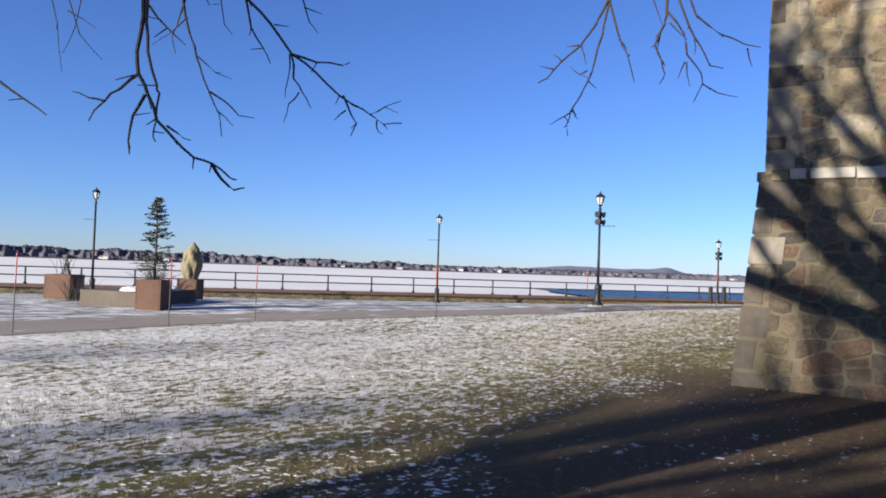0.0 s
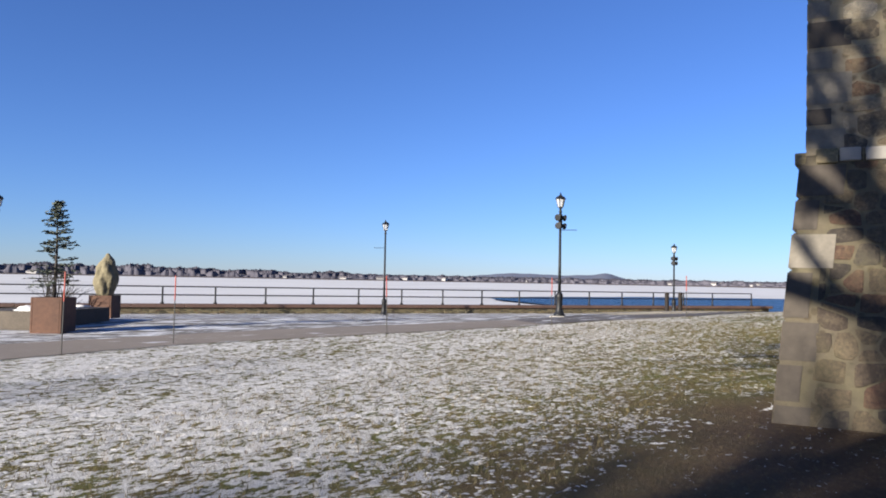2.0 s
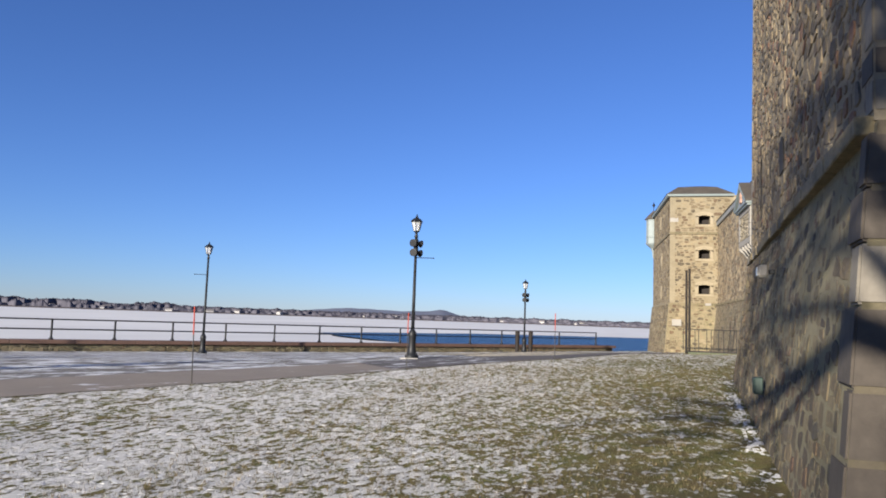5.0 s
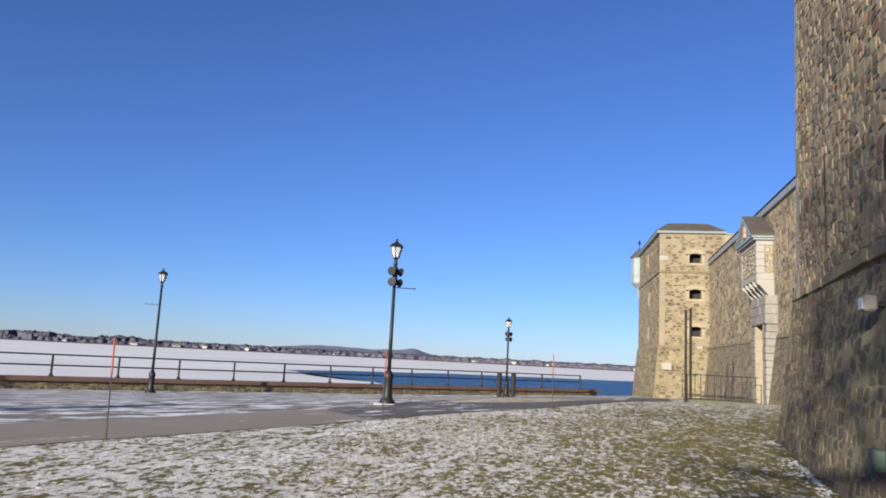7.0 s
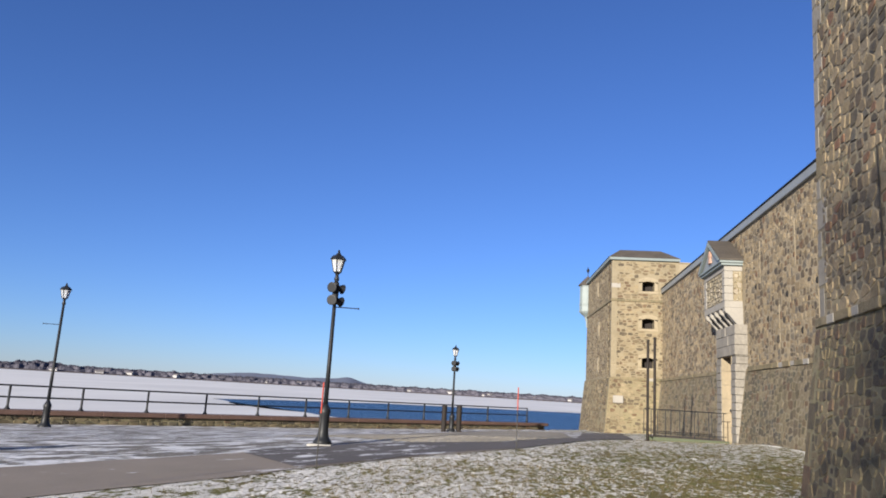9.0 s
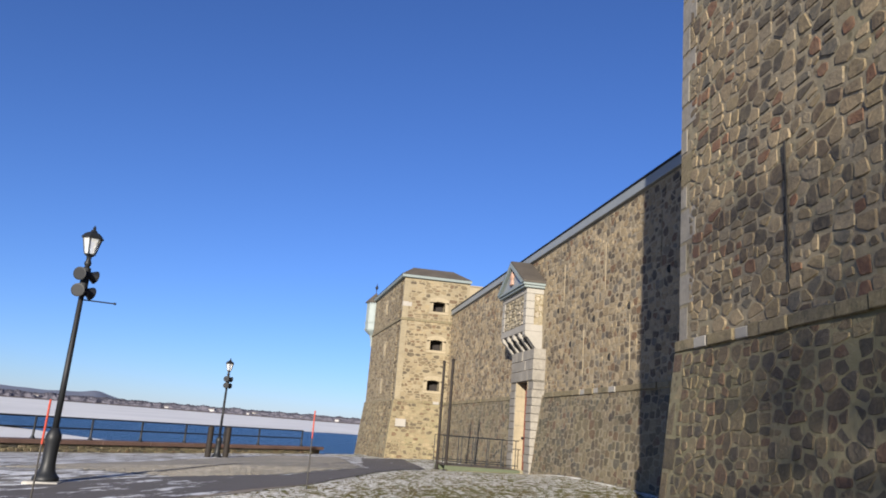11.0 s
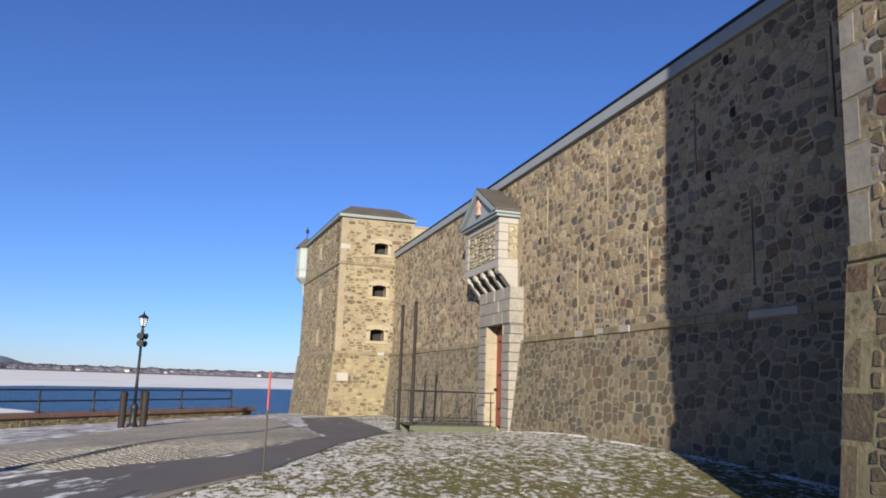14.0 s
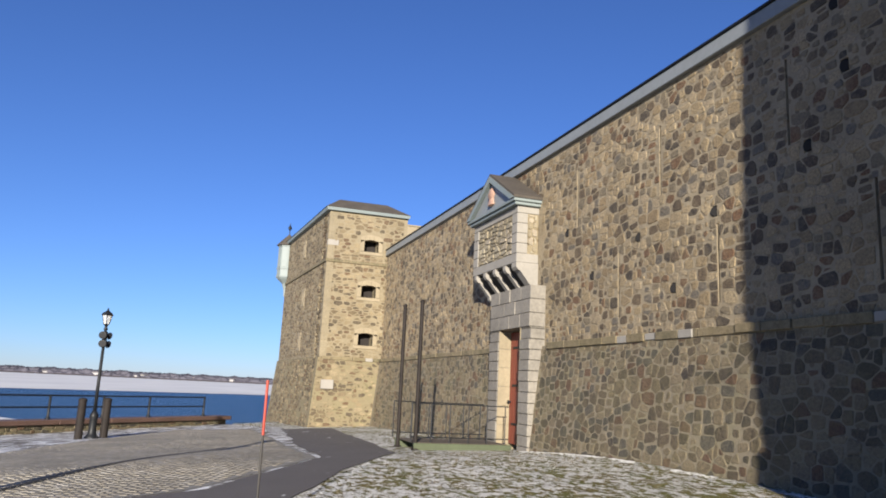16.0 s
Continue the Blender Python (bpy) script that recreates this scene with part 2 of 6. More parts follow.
GREENWOOD = plain("pale_green_beam", (0.0604, 0.0724, 0.0376), 0.7, grain=20, vary=0.25)
CAPRED = plain("red_brown_capping", (0.105, 0.06, 0.045), 0.75, grain=16, vary=0.3)
CORTEN = plain("weathering_steel", (0.0839, 0.0369, 0.0201), 0.8, grain=12, vary=0.4)
# near-black for joints, fillings and the painted shade of openings
DARK = plain("shade_and_joint_black", (0.0101, 0.00869, 0.00805), 0.9)
BARK = plain("bark", (0.0335, 0.0275, 0.0228), 0.9, grain=30, vary=0.4, relief=0.8, dist=0.01)
ORANGE = plain("orange_stake_paint", (0.322, 0.0402, 0.0201), 0.5, vary=0.1)
STAKE = plain("dark_stake", (0.0335, 0.0302, 0.0268), 0.6)
BOULDER = plain("lichen_boulder", (0.168, 0.144, 0.0869), 0.9, grain=9, vary=0.4, relief=0.9, dist=0.05)
CONCRETE = plain("concrete", (0.302, 0.288, 0.261), 0.9, grain=18, vary=0.15)
WOOD = plain("grey_bench_wood", (0.0731, 0.0576, 0.0421), 0.8, grain=20, vary=0.35)
NEEDLE = plain("spruce_needles", (0.0344, 0.0447, 0.0292), 0.7, vary=0.35)


def ground_material():
    """Winter lawn: thin grass, bare earth by the walls, and broken snow that thins towards them."""
    mat, n, l, p = material("winter_lawn")
    co = where(n)
    sep = n.new("ShaderNodeSeparateXYZ")
    l.new(co, sep.inputs[0])
    x, y = sep.outputs[0], sep.outputs[1]
    fine = noise_node(n, l, co, 55, 4, 0.7)
    mid = noise_node(n, l, co, 9.5, 8, 0.74, (0.62, 1.0, 1.0))
    wide = noise_node(n, l, co, 0.45, 5, 0.6)
    grass = ramp(n, l, noise_node(n, l, co, 2.2, 6, 0.7), [(0.28, (0.11, 0.083, 0.043)), (0.45, (0.175, 0.147, 0.06)), (0.6, (0.145, 0.15, 0.052)), (0.75, (0.24, 0.195, 0.09))])
    grass = mix(n, l, 0.7, grass, ramp(n, l, fine, [(0.3, (0.4, 0.4, 0.4)), (0.7, (1.4, 1.4, 1.4))]), "MULTIPLY")
    # distance from the wall faces, along which the snow is thin
    lean = calc(n, l, "MINIMUM", 0.07, calc(n, l, "MAXIMUM", -0.12, calc(n, l, "MULTIPLY", calc(n, l, "SUBTRACT", y, 7.4), 0.048)))
    bare = n.new("ShaderNodeMapRange")
    bare.inputs["From Min"].default_value, bare.inputs["From Max"].default_value = -11.0, -8.6
    l.new(x, bare.inputs["Value"])
    near = n.new("ShaderNodeMapRange")
    near.inputs["From Min"].default_value, near.inputs["From Max"].default_value = 7.0, 4.4
    l.new(calc(n, l, "MULTIPLY_ADD", calc(n, l, "SUBTRACT", noise_node(n, l, co, 0.9, 5, 0.6), 0.5), 2.6, y), near.inputs["Value"])
    earth = calc(n, l, "MULTIPLY", calc(n, l, "SUBTRACT", 1.0, bare.outputs[0]), near.outputs[0])
    grass = mix(n, l, calc(n, l, "MULTIPLY", earth, ramp(n, l, wide, [(0.3, (0.72, 0.72, 0.72)), (0.55, (1, 1, 1))])), grass, mix(n, l, fine, (0.05, 0.033, 0.022), (0.155, 0.105, 0.067)))
    litter = ramp(n, l, noise_node(n, l, co, 16, 6, 0.75, (0.5, 1.0, 1.0)), [(0.5, (0, 0, 0)), (0.68, (0.75, 0.75, 0.75))])
    grass = mix(n, l, calc(n, l, "MULTIPLY", litter, earth), grass, (0.20, 0.145, 0.075))
    cover = calc(n, l, "MULTIPLY_ADD", mid, 2.35, -0.665)
    cover = calc(n, l, "ADD", cover, calc(n, l, "MULTIPLY", calc(n, l, "SUBTRACT", wide, 0.5), 0.45))
    clump = noise_node(n, l, co, 3.6, 3, 0.6, (0.6, 1.0, 1.0))
    cover = calc(n, l, "ADD", cover, calc(n, l, "MULTIPLY", calc(n, l, "SUBTRACT", clump, 0.52), 0.75))
    cover = calc(n, l, "ADD", cover, lean)
    cover = calc(n, l, "ADD", cover, calc(n, l, "MINIMUM", 0.035, calc(n, l, "MAXIMUM", 0.0, calc(n, l, "MULTIPLY", calc(n, l, "SUBTRACT", -9.5, x), 0.034))))
    rise = n.new("ShaderNodeMapRange")
    rise.inputs["From Min"].default_value, rise.inputs["From Max"].default_value = 2.5, 9.5
    rise.inputs["To Max"].default_value = 0.15
    l.new(x, rise.inputs["Value"])
    cover = calc(n, l, "ADD", cover, rise.outputs[0])
    cover = calc(n, l, "SUBTRACT", cover, calc(n, l, "MULTIPLY", earth, 0.24))
    cover = calc(n, l, "ADD", cover, calc(n, l, "MULTIPLY", calc(n, l, "SUBTRACT", fine, 0.5), 0.2))
    snow_mask = ramp(n, l, cover, [(0.48, (0, 0, 0)), (0.53, (1, 1, 1))])
    snow = ramp(n, l, noise_node(n, l, co, 9, 5), [(0.3, (0.58, 0.57, 0.55)), (0.7, (0.74, 0.725, 0.695))])
    l.new(mix(n, l, snow_mask, grass, snow), p.inputs["Base Color"])
    p.inputs["Roughness"].default_value = 0.9
    p.inputs["Specular IOR Level"].default_value = 0.12
    hgt = calc(n, l, "ADD", calc(n, l, "MULTIPLY", snow_mask, 0.8), calc(n, l, "ADD", calc(n, l, "MULTIPLY", fine, 0.6), calc(n, l, "MULTIPLY", mid, 1.5)))
    bump(n, l, hgt, 0.9, 0.062, p)
    return mat


def paved_material(name, a, b, snow_at, relief=0.4, stretch=(0.35, 1, 1), scale=1.9):
    """Paving with broken snow lying on it."""
    mat, n, l, p = material(name)
    co = where(n)
    g = noise_node(n, l, co, 70, 4, 0.7)
    s = noise_node(n, l, co, 0.7, 5, 0.6)
    c = mix(n, l, 0.5, ramp(n, l, g, [(0.3, a), (0.7, b)]), ramp(n, l, s, [(0.3, a), (0.7, b)]))
    rot = n.new("ShaderNodeMapping")
    rot.inputs["Rotation"].default_value = (0, 0, radians(35))
    l.new(co, rot.inputs[0])
    m = noise_node(n, l, rot.outputs[0], scale, 8, 0.74, stretch)
    mask = ramp(n, l, m, [(snow_at, (0, 0, 0)), (snow_at + 0.05, (1, 1, 1))])
    snow = ramp(n, l, noise_node(n, l, co, 7, 5), [(0.3, (0.52, 0.53, 0.555)), (0.7, (0.70, 0.70, 0.70))])
    l.new(mix(n, l, mask, c, snow), p.inputs["Base Color"])
    p.inputs["Roughness"].default_value = 0.85
    bump(n, l, calc(n, l, "ADD", calc(n, l, "MULTIPLY", g, 0.5), mask), relief, 0.03, p)
    return mat


LAWN = ground_material()
ASPHALT = paved_material("asphalt_path", (0.17, 0.142, 0.112), (0.24, 0.20, 0.16), 0.60)
DARK_ASPHALT = paved_material("dark_asphalt", (0.062, 0.054, 0.05), (0.10, 0.088, 0.081), 0.62)
WET_ASPHALT = paved_material("streaked_dark_asphalt", (0.062, 0.054, 0.05), (0.10, 0.088, 0.081), 0.545)
SNOWY = paved_material("snowy_paving", (0.11, 0.10, 0.087), (0.17, 0.154, 0.134), 0.48, 0.9, scale=3.0)
SETTS = paved_material("setts_base", (0.15, 0.142, 0.125), (0.22, 0.205, 0.18), 0.64)


def ice_material():
    mat, n, l, p = material("snowy_ice")
    co = where(n)
    m = noise_node(n, l, co, 0.02, 7, 0.6, (0.5, 1.4, 1))
    c = ramp(n, l, m, [(0.3, (0.56, 0.545, 0.51)), (0.6, (0.68, 0.66, 0.615))])
    l.new(c, p.inputs["Base Color"])
    p.inputs["Roughness"].default_value = 0.75
    bump(n, l, noise_node(n, l, co, 0.8, 5), 0.4, 0.1, p)
    return mat


def water_material():
    mat, n, l, p = material("open_water")
    co = where(n)
    p.inputs["Base Color"].default_value = (0.012, 0.04, 0.095, 1)
    p.inputs["Roughness"].default_value = 0.3
    p.inputs["IOR"].default_value = 1.33
    w = noise_node(n, l, co, 1.2, 6, 0.65, (1, 0.5, 1))
    bump(n, l, w, 1.0, 1.2, p)
    return mat


ICE, WATER = ice_material(), water_material()


# ---- ground, lake and paths ----
def steps(a, b, fine_a, fine_b, small, large):
    """Grid lines, close together in the middle stretch and ever wider outside it."""
    out = list(np.arange(fine_a, fine_b + 0.001, small))
    v, s = fine_b, small
    while v < b:
        s = min(s * 1.35, large)
        v += s
        out.append(min(v, b))
    v, s = fine_a, small
    while v > a:
        s = min(s * 1.35, large)
        v -= s
        out.insert(0, max(v, a))
    return out


def build_ground():
    xs = steps(-700, 75, -26, 48, 0.6, 90)
    ys = steps(-700, 700, -3, 40, 0.6, 90)
    bm = bmesh.new()
    rows = []
    for y in ys:
        row = []
        for x in xs:
            w = inland(x, y)
            z = ground_z(x, y) if w > -0.1 else -4.5
            if x > 42.5 and w > -0.1:
                z = -4.5
            row.append(bm.verts.new((x, y, z)))
        rows.append(row)
    for a, b in zip(rows, rows[1:]):
        for i in range(len(xs) - 1):
            bm.faces.new((a[i], a[i + 1], b[i + 1], b[i]))
    ob = link("ground", bm, LAWN, flat=False)
    tagged(ob, "winter lawn of thin yellow-green grass under broken snow", "ground", kind="structure")


build_ground()

bm = bmesh.new()
bm.faces.new([bm.verts.new(p) for p in ((-2500, -2500, WATER_Z), (4800, -2500, WATER_Z), (4800, 4500, WATER_Z), (-2500, 4500, WATER_Z))])
lake_water = tagged(link("water", bm, WATER), "open dark blue lake water with small ripples", "water", kind="structure")


def build_ice():
    rng = random.Random(4)
    s0 = WALL_END + WALL_DIR * 1000 - INLAND * 0.5
    key = [s0, WALL_END - INLAND * 1.2 + WALL_DIR * 3, Vector((40, 10)), Vector((55, 14)), Vector((74, 26)), Vector((82, 34)), Vector((100, 52)), Vector((124, 67)), Vector((150, 58)), Vector((178, 45)), Vector((200, 20)), Vector((221, -8)), Vector((262, -80)), Vector((400, -330)), Vector((900, -1100)), Vector((3500, -2300)), Vector((4500, 200)), Vector((3800, 3800)), Vector((-730, 4000))]
    ring = []
    for a, b in zip(key, key[1:] + key[:1]):
        steps_n = max(1, min(9, int((b - a).length / 6))) if (a.x > 36 and a.x < 260) else 1
        for k in range(steps_n):
            q = a.lerp(b, k / steps_n)
            j = 0.0 if k == 0 else 1.6
            ring.append((q.x + rng.uniform(-j, j), q.y + rng.uniform(-j, j)))
    bm = bmesh.new()
    f = bm.faces.new([bm.verts.new((x, y, WATER_Z + 0.06)) for x, y in ring])
    bmesh.ops.triangulate(bm, faces=[f])
    got = link("ice", bm, ICE)
    tagged(got, "snow-covered lake ice with an open channel", "ice", kind="structure")


build_ice()


def strip(name, left, right, mat, label, category, lift, n=14):
    """A paved strip between two lines of points, laid over the ground."""
    def along(points, t):
        lens = [0.0]
        for a, b in zip(points, points[1:]):
            lens.append(lens[-1] + math.dist(a, b))
        d = t * lens[-1]
        for i in range(len(points) - 1):
            if d <= lens[i + 1] + 1e-9:
                u = (d - lens[i]) / (lens[i + 1] - lens[i])
                return [p + (q - p) * u for p, q in zip(points[i], points[i + 1])]
        return points[-1]
    bm = bmesh.new()
    length = sum(math.dist(a, b) for a, b in zip(left, left[1:]))
    m = max(4, int(length / 0.6))
    rows = []
    for i in range(m + 1):
        a, b = along(left, i / m), along(right, i / m)
        row = []
        for k in range(n + 1):
            x, y = a[0] + (b[0] - a[0]) * k / n, a[1] + (b[1] - a[1]) * k / n
            if k in (0, n):
                x += 0.12 * noise.noise((x * 0.9, y * 0.9, 3.0)) + 0.05 * noise.noise((x * 4, y * 4, 1.0))
                y += 0.12 * noise.noise((x * 0.9, y * 0.9, 8.0)) + 0.05 * noise.noise((x * 4, y * 4, 5.0))
            row.append(bm.verts.new((x, y, ground_z(x, y) + lift)))
        rows.append(row)
    for a, b in zip(rows, rows[1:]):
        for k in range(n):
            bm.faces.new((a[k], b[k], b[k + 1], a[k + 1]))
    bmesh.ops.recalc_face_normals(bm, faces=bm.faces)
    if sum(f.normal.z for f in bm.faces) < 0:
        bmesh.ops.reverse_faces(bm, faces=bm.faces)
    return tagged(link(name, bm, mat, flat=False), label, category, kind="structure")


def rail_line(s, d=0.0):
    """A point s metres along the lake wall from its end, d metres inland."""
    q = WALL_END + WALL_DIR * s + INLAND * d
    return (q.x, q.y)


LAWN_EDGE = [(-60, 17), (-30, 16.3), (-16, 16.0), (-11.5, 15.95), (-9.2, 15.75), (-7.2, 14.7), (-3.2, 12.6), (2, 10.2), (6.3, 7.4)]
PATH_FAR = [(-60, 21), (-30, 19.8), (-14.3, 19.0), (-10.5, 18.4), (-6.8, 17.2), (-3.4, 15.6), (0.2, 14.0), (4.2, 11.9), (7.6, 8.6)]
strip("pavement_1", [rail_line(75, 0.3), rail_line(0.0, 0.3)], [(-60, 19), (-30, 17.8), (-14.3, 16.6), (-6, 15.0), (0.2, 12.6), (4.2, 10.4), (7.6, 7.8), (12.2, 5.5), (23, 4.6), (32, 4.2)], SNOWY, "grey promenade paving under broken drifted snow", "pavement", 0.006, 22)
strip("path_1", LAWN_EDGE, PATH_FAR, ASPHALT, "tan asphalt footpath with thin snow patches", "path", 0.011, 8)
strip("path_3", [(0.6, 11.05), (2.0, 10.25), (3.2, 9.55), (4.6, 8.75)], [(2.7, 12.9), (4.4, 12.1), (5.7, 11.3), (6.8, 10.2)], WET_ASPHALT, "dark asphalt footpath streaked with thin snow", "path", 0.019, 8)
strip("path_2", [(4.5, 8.85), (6.3, 7.4), (10, 5.75), (13.7, 3.9), (17.5, 3.4), (24, 2.9), (29.5, 2.4)], [(6.8, 10.2), (8.2, 7.9), (10.3, 6.7), (12.3, 5.75), (17, 5.5), (23, 5.0), (29, 4.5)], DARK_ASPHALT, "dark asphalt footpath bending towards the tower", "path", 0.016, 8)
strip("pavement_2", [(6.9, 10.1), (8.3, 8.0), (10.3, 6.8), (12.2, 5.85), (17, 5.7), (21.4, 5.6), (29, 5.6)], [(9.5, 14.5), (11, 13.6), (13, 12.8), (16, 12.4), (20, 11.6), (25, 10.2), (30.5, 8.4)], SETTS, "grey sett paving with a dark strip", "pavement", 0.013, 14)


# ---- far shore ----
def far_shore():
    rng = random.Random(11)
    shore = tagged(empty("far_shore", pose(0, 0, 0)), "low wooded far shore with pale houses", "shore", kind="structure")
    land = plain("far_land", (0.0671, 0.0537, 0.0503), 0.9, grain=0.05, vary=0.2)
    # distance haze is mixed into the colours of the woods and hills
    wood = plain("hazed_far_wood", (0.088, 0.084, 0.102), 0.95, grain=0.12, vary=0.22, relief=0.0, sheen=0.1)
    hill = plain("hazed_far_hill", (0.114, 0.127, 0.168), 0.95, grain=0.02, vary=0.15)

    def dist(az):
        return 1050 - 160 * math.sin(radians(az - 10)) + 25 * math.sin(radians(az * 7))
    bm = bmesh.new()
    prev = None
    for i in range(-40, 181):
        az = i * 0.5
        c, s = math.cos(radians(az)), math.sin(radians(az))
        d = dist(az)
        ring = [bm.verts.new((r * c, r * s, z)) for r, z in ((d, WATER_Z - 0.2), (d + 8, WATER_Z + 1.6), (d + 200, WATER_Z + 6), (d + 900, WATER_Z + 8))]
        if prev:
            for k in range(3):
                bm.faces.new((prev[k], prev[k + 1], ring[k + 1], ring[k]))
        prev = ring
    bmesh.ops.recalc_face_normals(bm, faces=bm.faces)
    part("bank", bm, land, shore)
    # ragged ridges of bare crowns, one behind another
    bm = bmesh.new()
    for row, back in enumerate((12, 30, 55, 85, 120, 160)):
        prev = None
        for i in range(2350):
            az = -14 + i * 0.04
            d = dist(az) + back + 7 * noise.noise((az * 2.1, row, 1.0))
            tall = 0.55 + 0.6 * smooth(20, 62, az) + 0.35 * noise.noise((az * 0.35, 2.0, 0.0))
            h = (8.6 + 3.0 * noise.noise((az * 0.9, 5.0, row)) + 1.5 * noise.noise((az * 3.1, 9.0, row))) * max(0.68, tall) * 1.25
            h *= 0.93 + 0.14 * rng.random() + 0.05 * row * 0.4
            if row == 0:
                h *= 0.4 + 0.5 * smooth(-0.2, 0.3, noise.noise((az * 1.3, 3.0, 7.0)))
            c, s = math.cos(radians(az)), math.sin(radians(az))
            ring = [bm.verts.new((r * c, r * s, z)) for r, z in ((d - 3, WATER_Z + 0.5), (d - 2.2 + rng.random(), WATER_Z + 0.5 + h * 0.6), (d + rng.random(), WATER_Z + 0.5 + h), (d + 5, WATER_Z + 0.5))]
            if prev:
                for k in range(3):
                    bm.faces.new((prev[k], prev[k + 1], ring[k + 1], ring[k]))
            prev = ring
    bmesh.ops.recalc_face_normals(bm, faces=bm.faces)
    tagged(part("far_trees", bm, wood, shore, "bare trees with bluish distance haze in their colour", flat=False), kind="stuff")
    pale = plain("far_house_wall", (0.30, 0.29, 0.285), 0.8, vary=0.3)
    roofm = plain("far_house_roof", (0.148, 0.134, 0.134), 0.8, vary=0.2)
    body, roofs = bmesh.new(), bmesh.new()
    for i in range(48):
        az = rng.uniform(-9, 66)
        d = dist(az) + rng.uniform(4, 40)
        m = pose(d * math.cos(radians(az)), d * math.sin(radians(az)), WATER_Z + 1.2, 0, 0, az + rng.uniform(-40, 40))
        a, b, h = rng.uniform(2, 5), rng.uniform(2.0, 4.5), rng.uniform(1.8, 3.6)
        box(body, -a, a, -b, b, 0, h, 0, m)
        prism(roofs, [m @ Vector(p) for p in ((-a - .4, -b - .4, h), (a + .4, -b - .4, h), (a + .4, b + .4, h), (-a - .4, b + .4, h))], [m @ Vector(p) for p in ((-.1, -b, h + 1.8), (.1, -b, h + 1.8), (.1, b, h + 1.8), (-.1, b, h + 1.8))])
    tagged(part("far_houses", body, pale, shore, "small pale houses"), kind="stuff")
    tagged(part("far_roofs", roofs, roofm, shore, "grey house roofs"), kind="stuff")
    # hills beyond
    bm = bmesh.new()
    prev = None
    for i in range(0, 161):
        az = -6 + i * 0.25
        d = 4300
        h = 9 + 23 * math.exp(-((az - 21.5) / 3.2) ** 2) + 15 * math.exp(-((az - 15.2) / 2.2) ** 2) + 22 * math.exp(-((az - 14.0) / 0.9) ** 2) + 18 * math.exp(-((az - 18.0) / 5) ** 2) + 4 * noise.noise((az * 0.9, 0, 0))
        c, s = math.cos(radians(az)), math.sin(radians(az))
        ring = [bm.verts.new((r * c, r * s, z)) for r, z in ((d - 500, -5), (d, h), (d + 300, h * 0.9))]
        if prev:
            for k in range(2):
                bm.faces.new((prev[k], prev[k + 1], ring[k + 1], ring[k]))
        prev = ring
    bmesh.ops.recalc_face_normals(bm, faces=bm.faces)
    part("hill", bm, hill, shore, "wooded hills with blue-grey haze in their colour", flat=False)


far_shore()


# ---- rubble masonry ----
def clip(poly, a, b, c):
    """The part of a convex outline where a*x + b*y <= c."""
    out = []
    n = len(poly)
    for i in range(n):
        p, q = poly[i], poly[(i + 1) % n]
        dp, dq = a * p[0] + b * p[1] - c, a * q[0] + b * q[1] - c
        if dp <= 0:
            out.append(p)
        if (dp < 0 < dq) or (dq < 0 < dp):
            t = dp / (dp - dq)
            out.append((p[0] + t * (q[0] - p[0]), p[1] + t * (q[1] - p[1])))
    return out


def stone_seeds(us, vs, su, sv, rng):
    """Uneven rows of seeds (u, v, weight), in units of the usual stone."""
    seeds = []
    v = min(vs) / sv - 1.0
    while v < max(vs) / sv + 1.0:
        row = rng.uniform(0.6, 1.45)
        u = min(us) / su - rng.uniform(0.5, 1.5)
        while u < max(us) / su + 1.0:
            step = rng.choice((0.4, 0.55, 0.7, 0.9, 1.1, 1.4, 1.9))
            if rng.random() < (0.35 if row > 1.0 else 0.12):
                seeds.append((u + step * 0.5, v + row * 0.24, rng.uniform(-0.05, 0.1)))
                seeds.append((u + step * rng.uniform(0.4, 0.6), v + row * 0.76, rng.uniform(-0.05, 0.1)))
            else:
                seeds.append((u + step * 0.5, v + row * rng.uniform(0.25, 0.75), rng.uniform(-0.06, 0.14) * step))
            u += step
        v += row
    return seeds


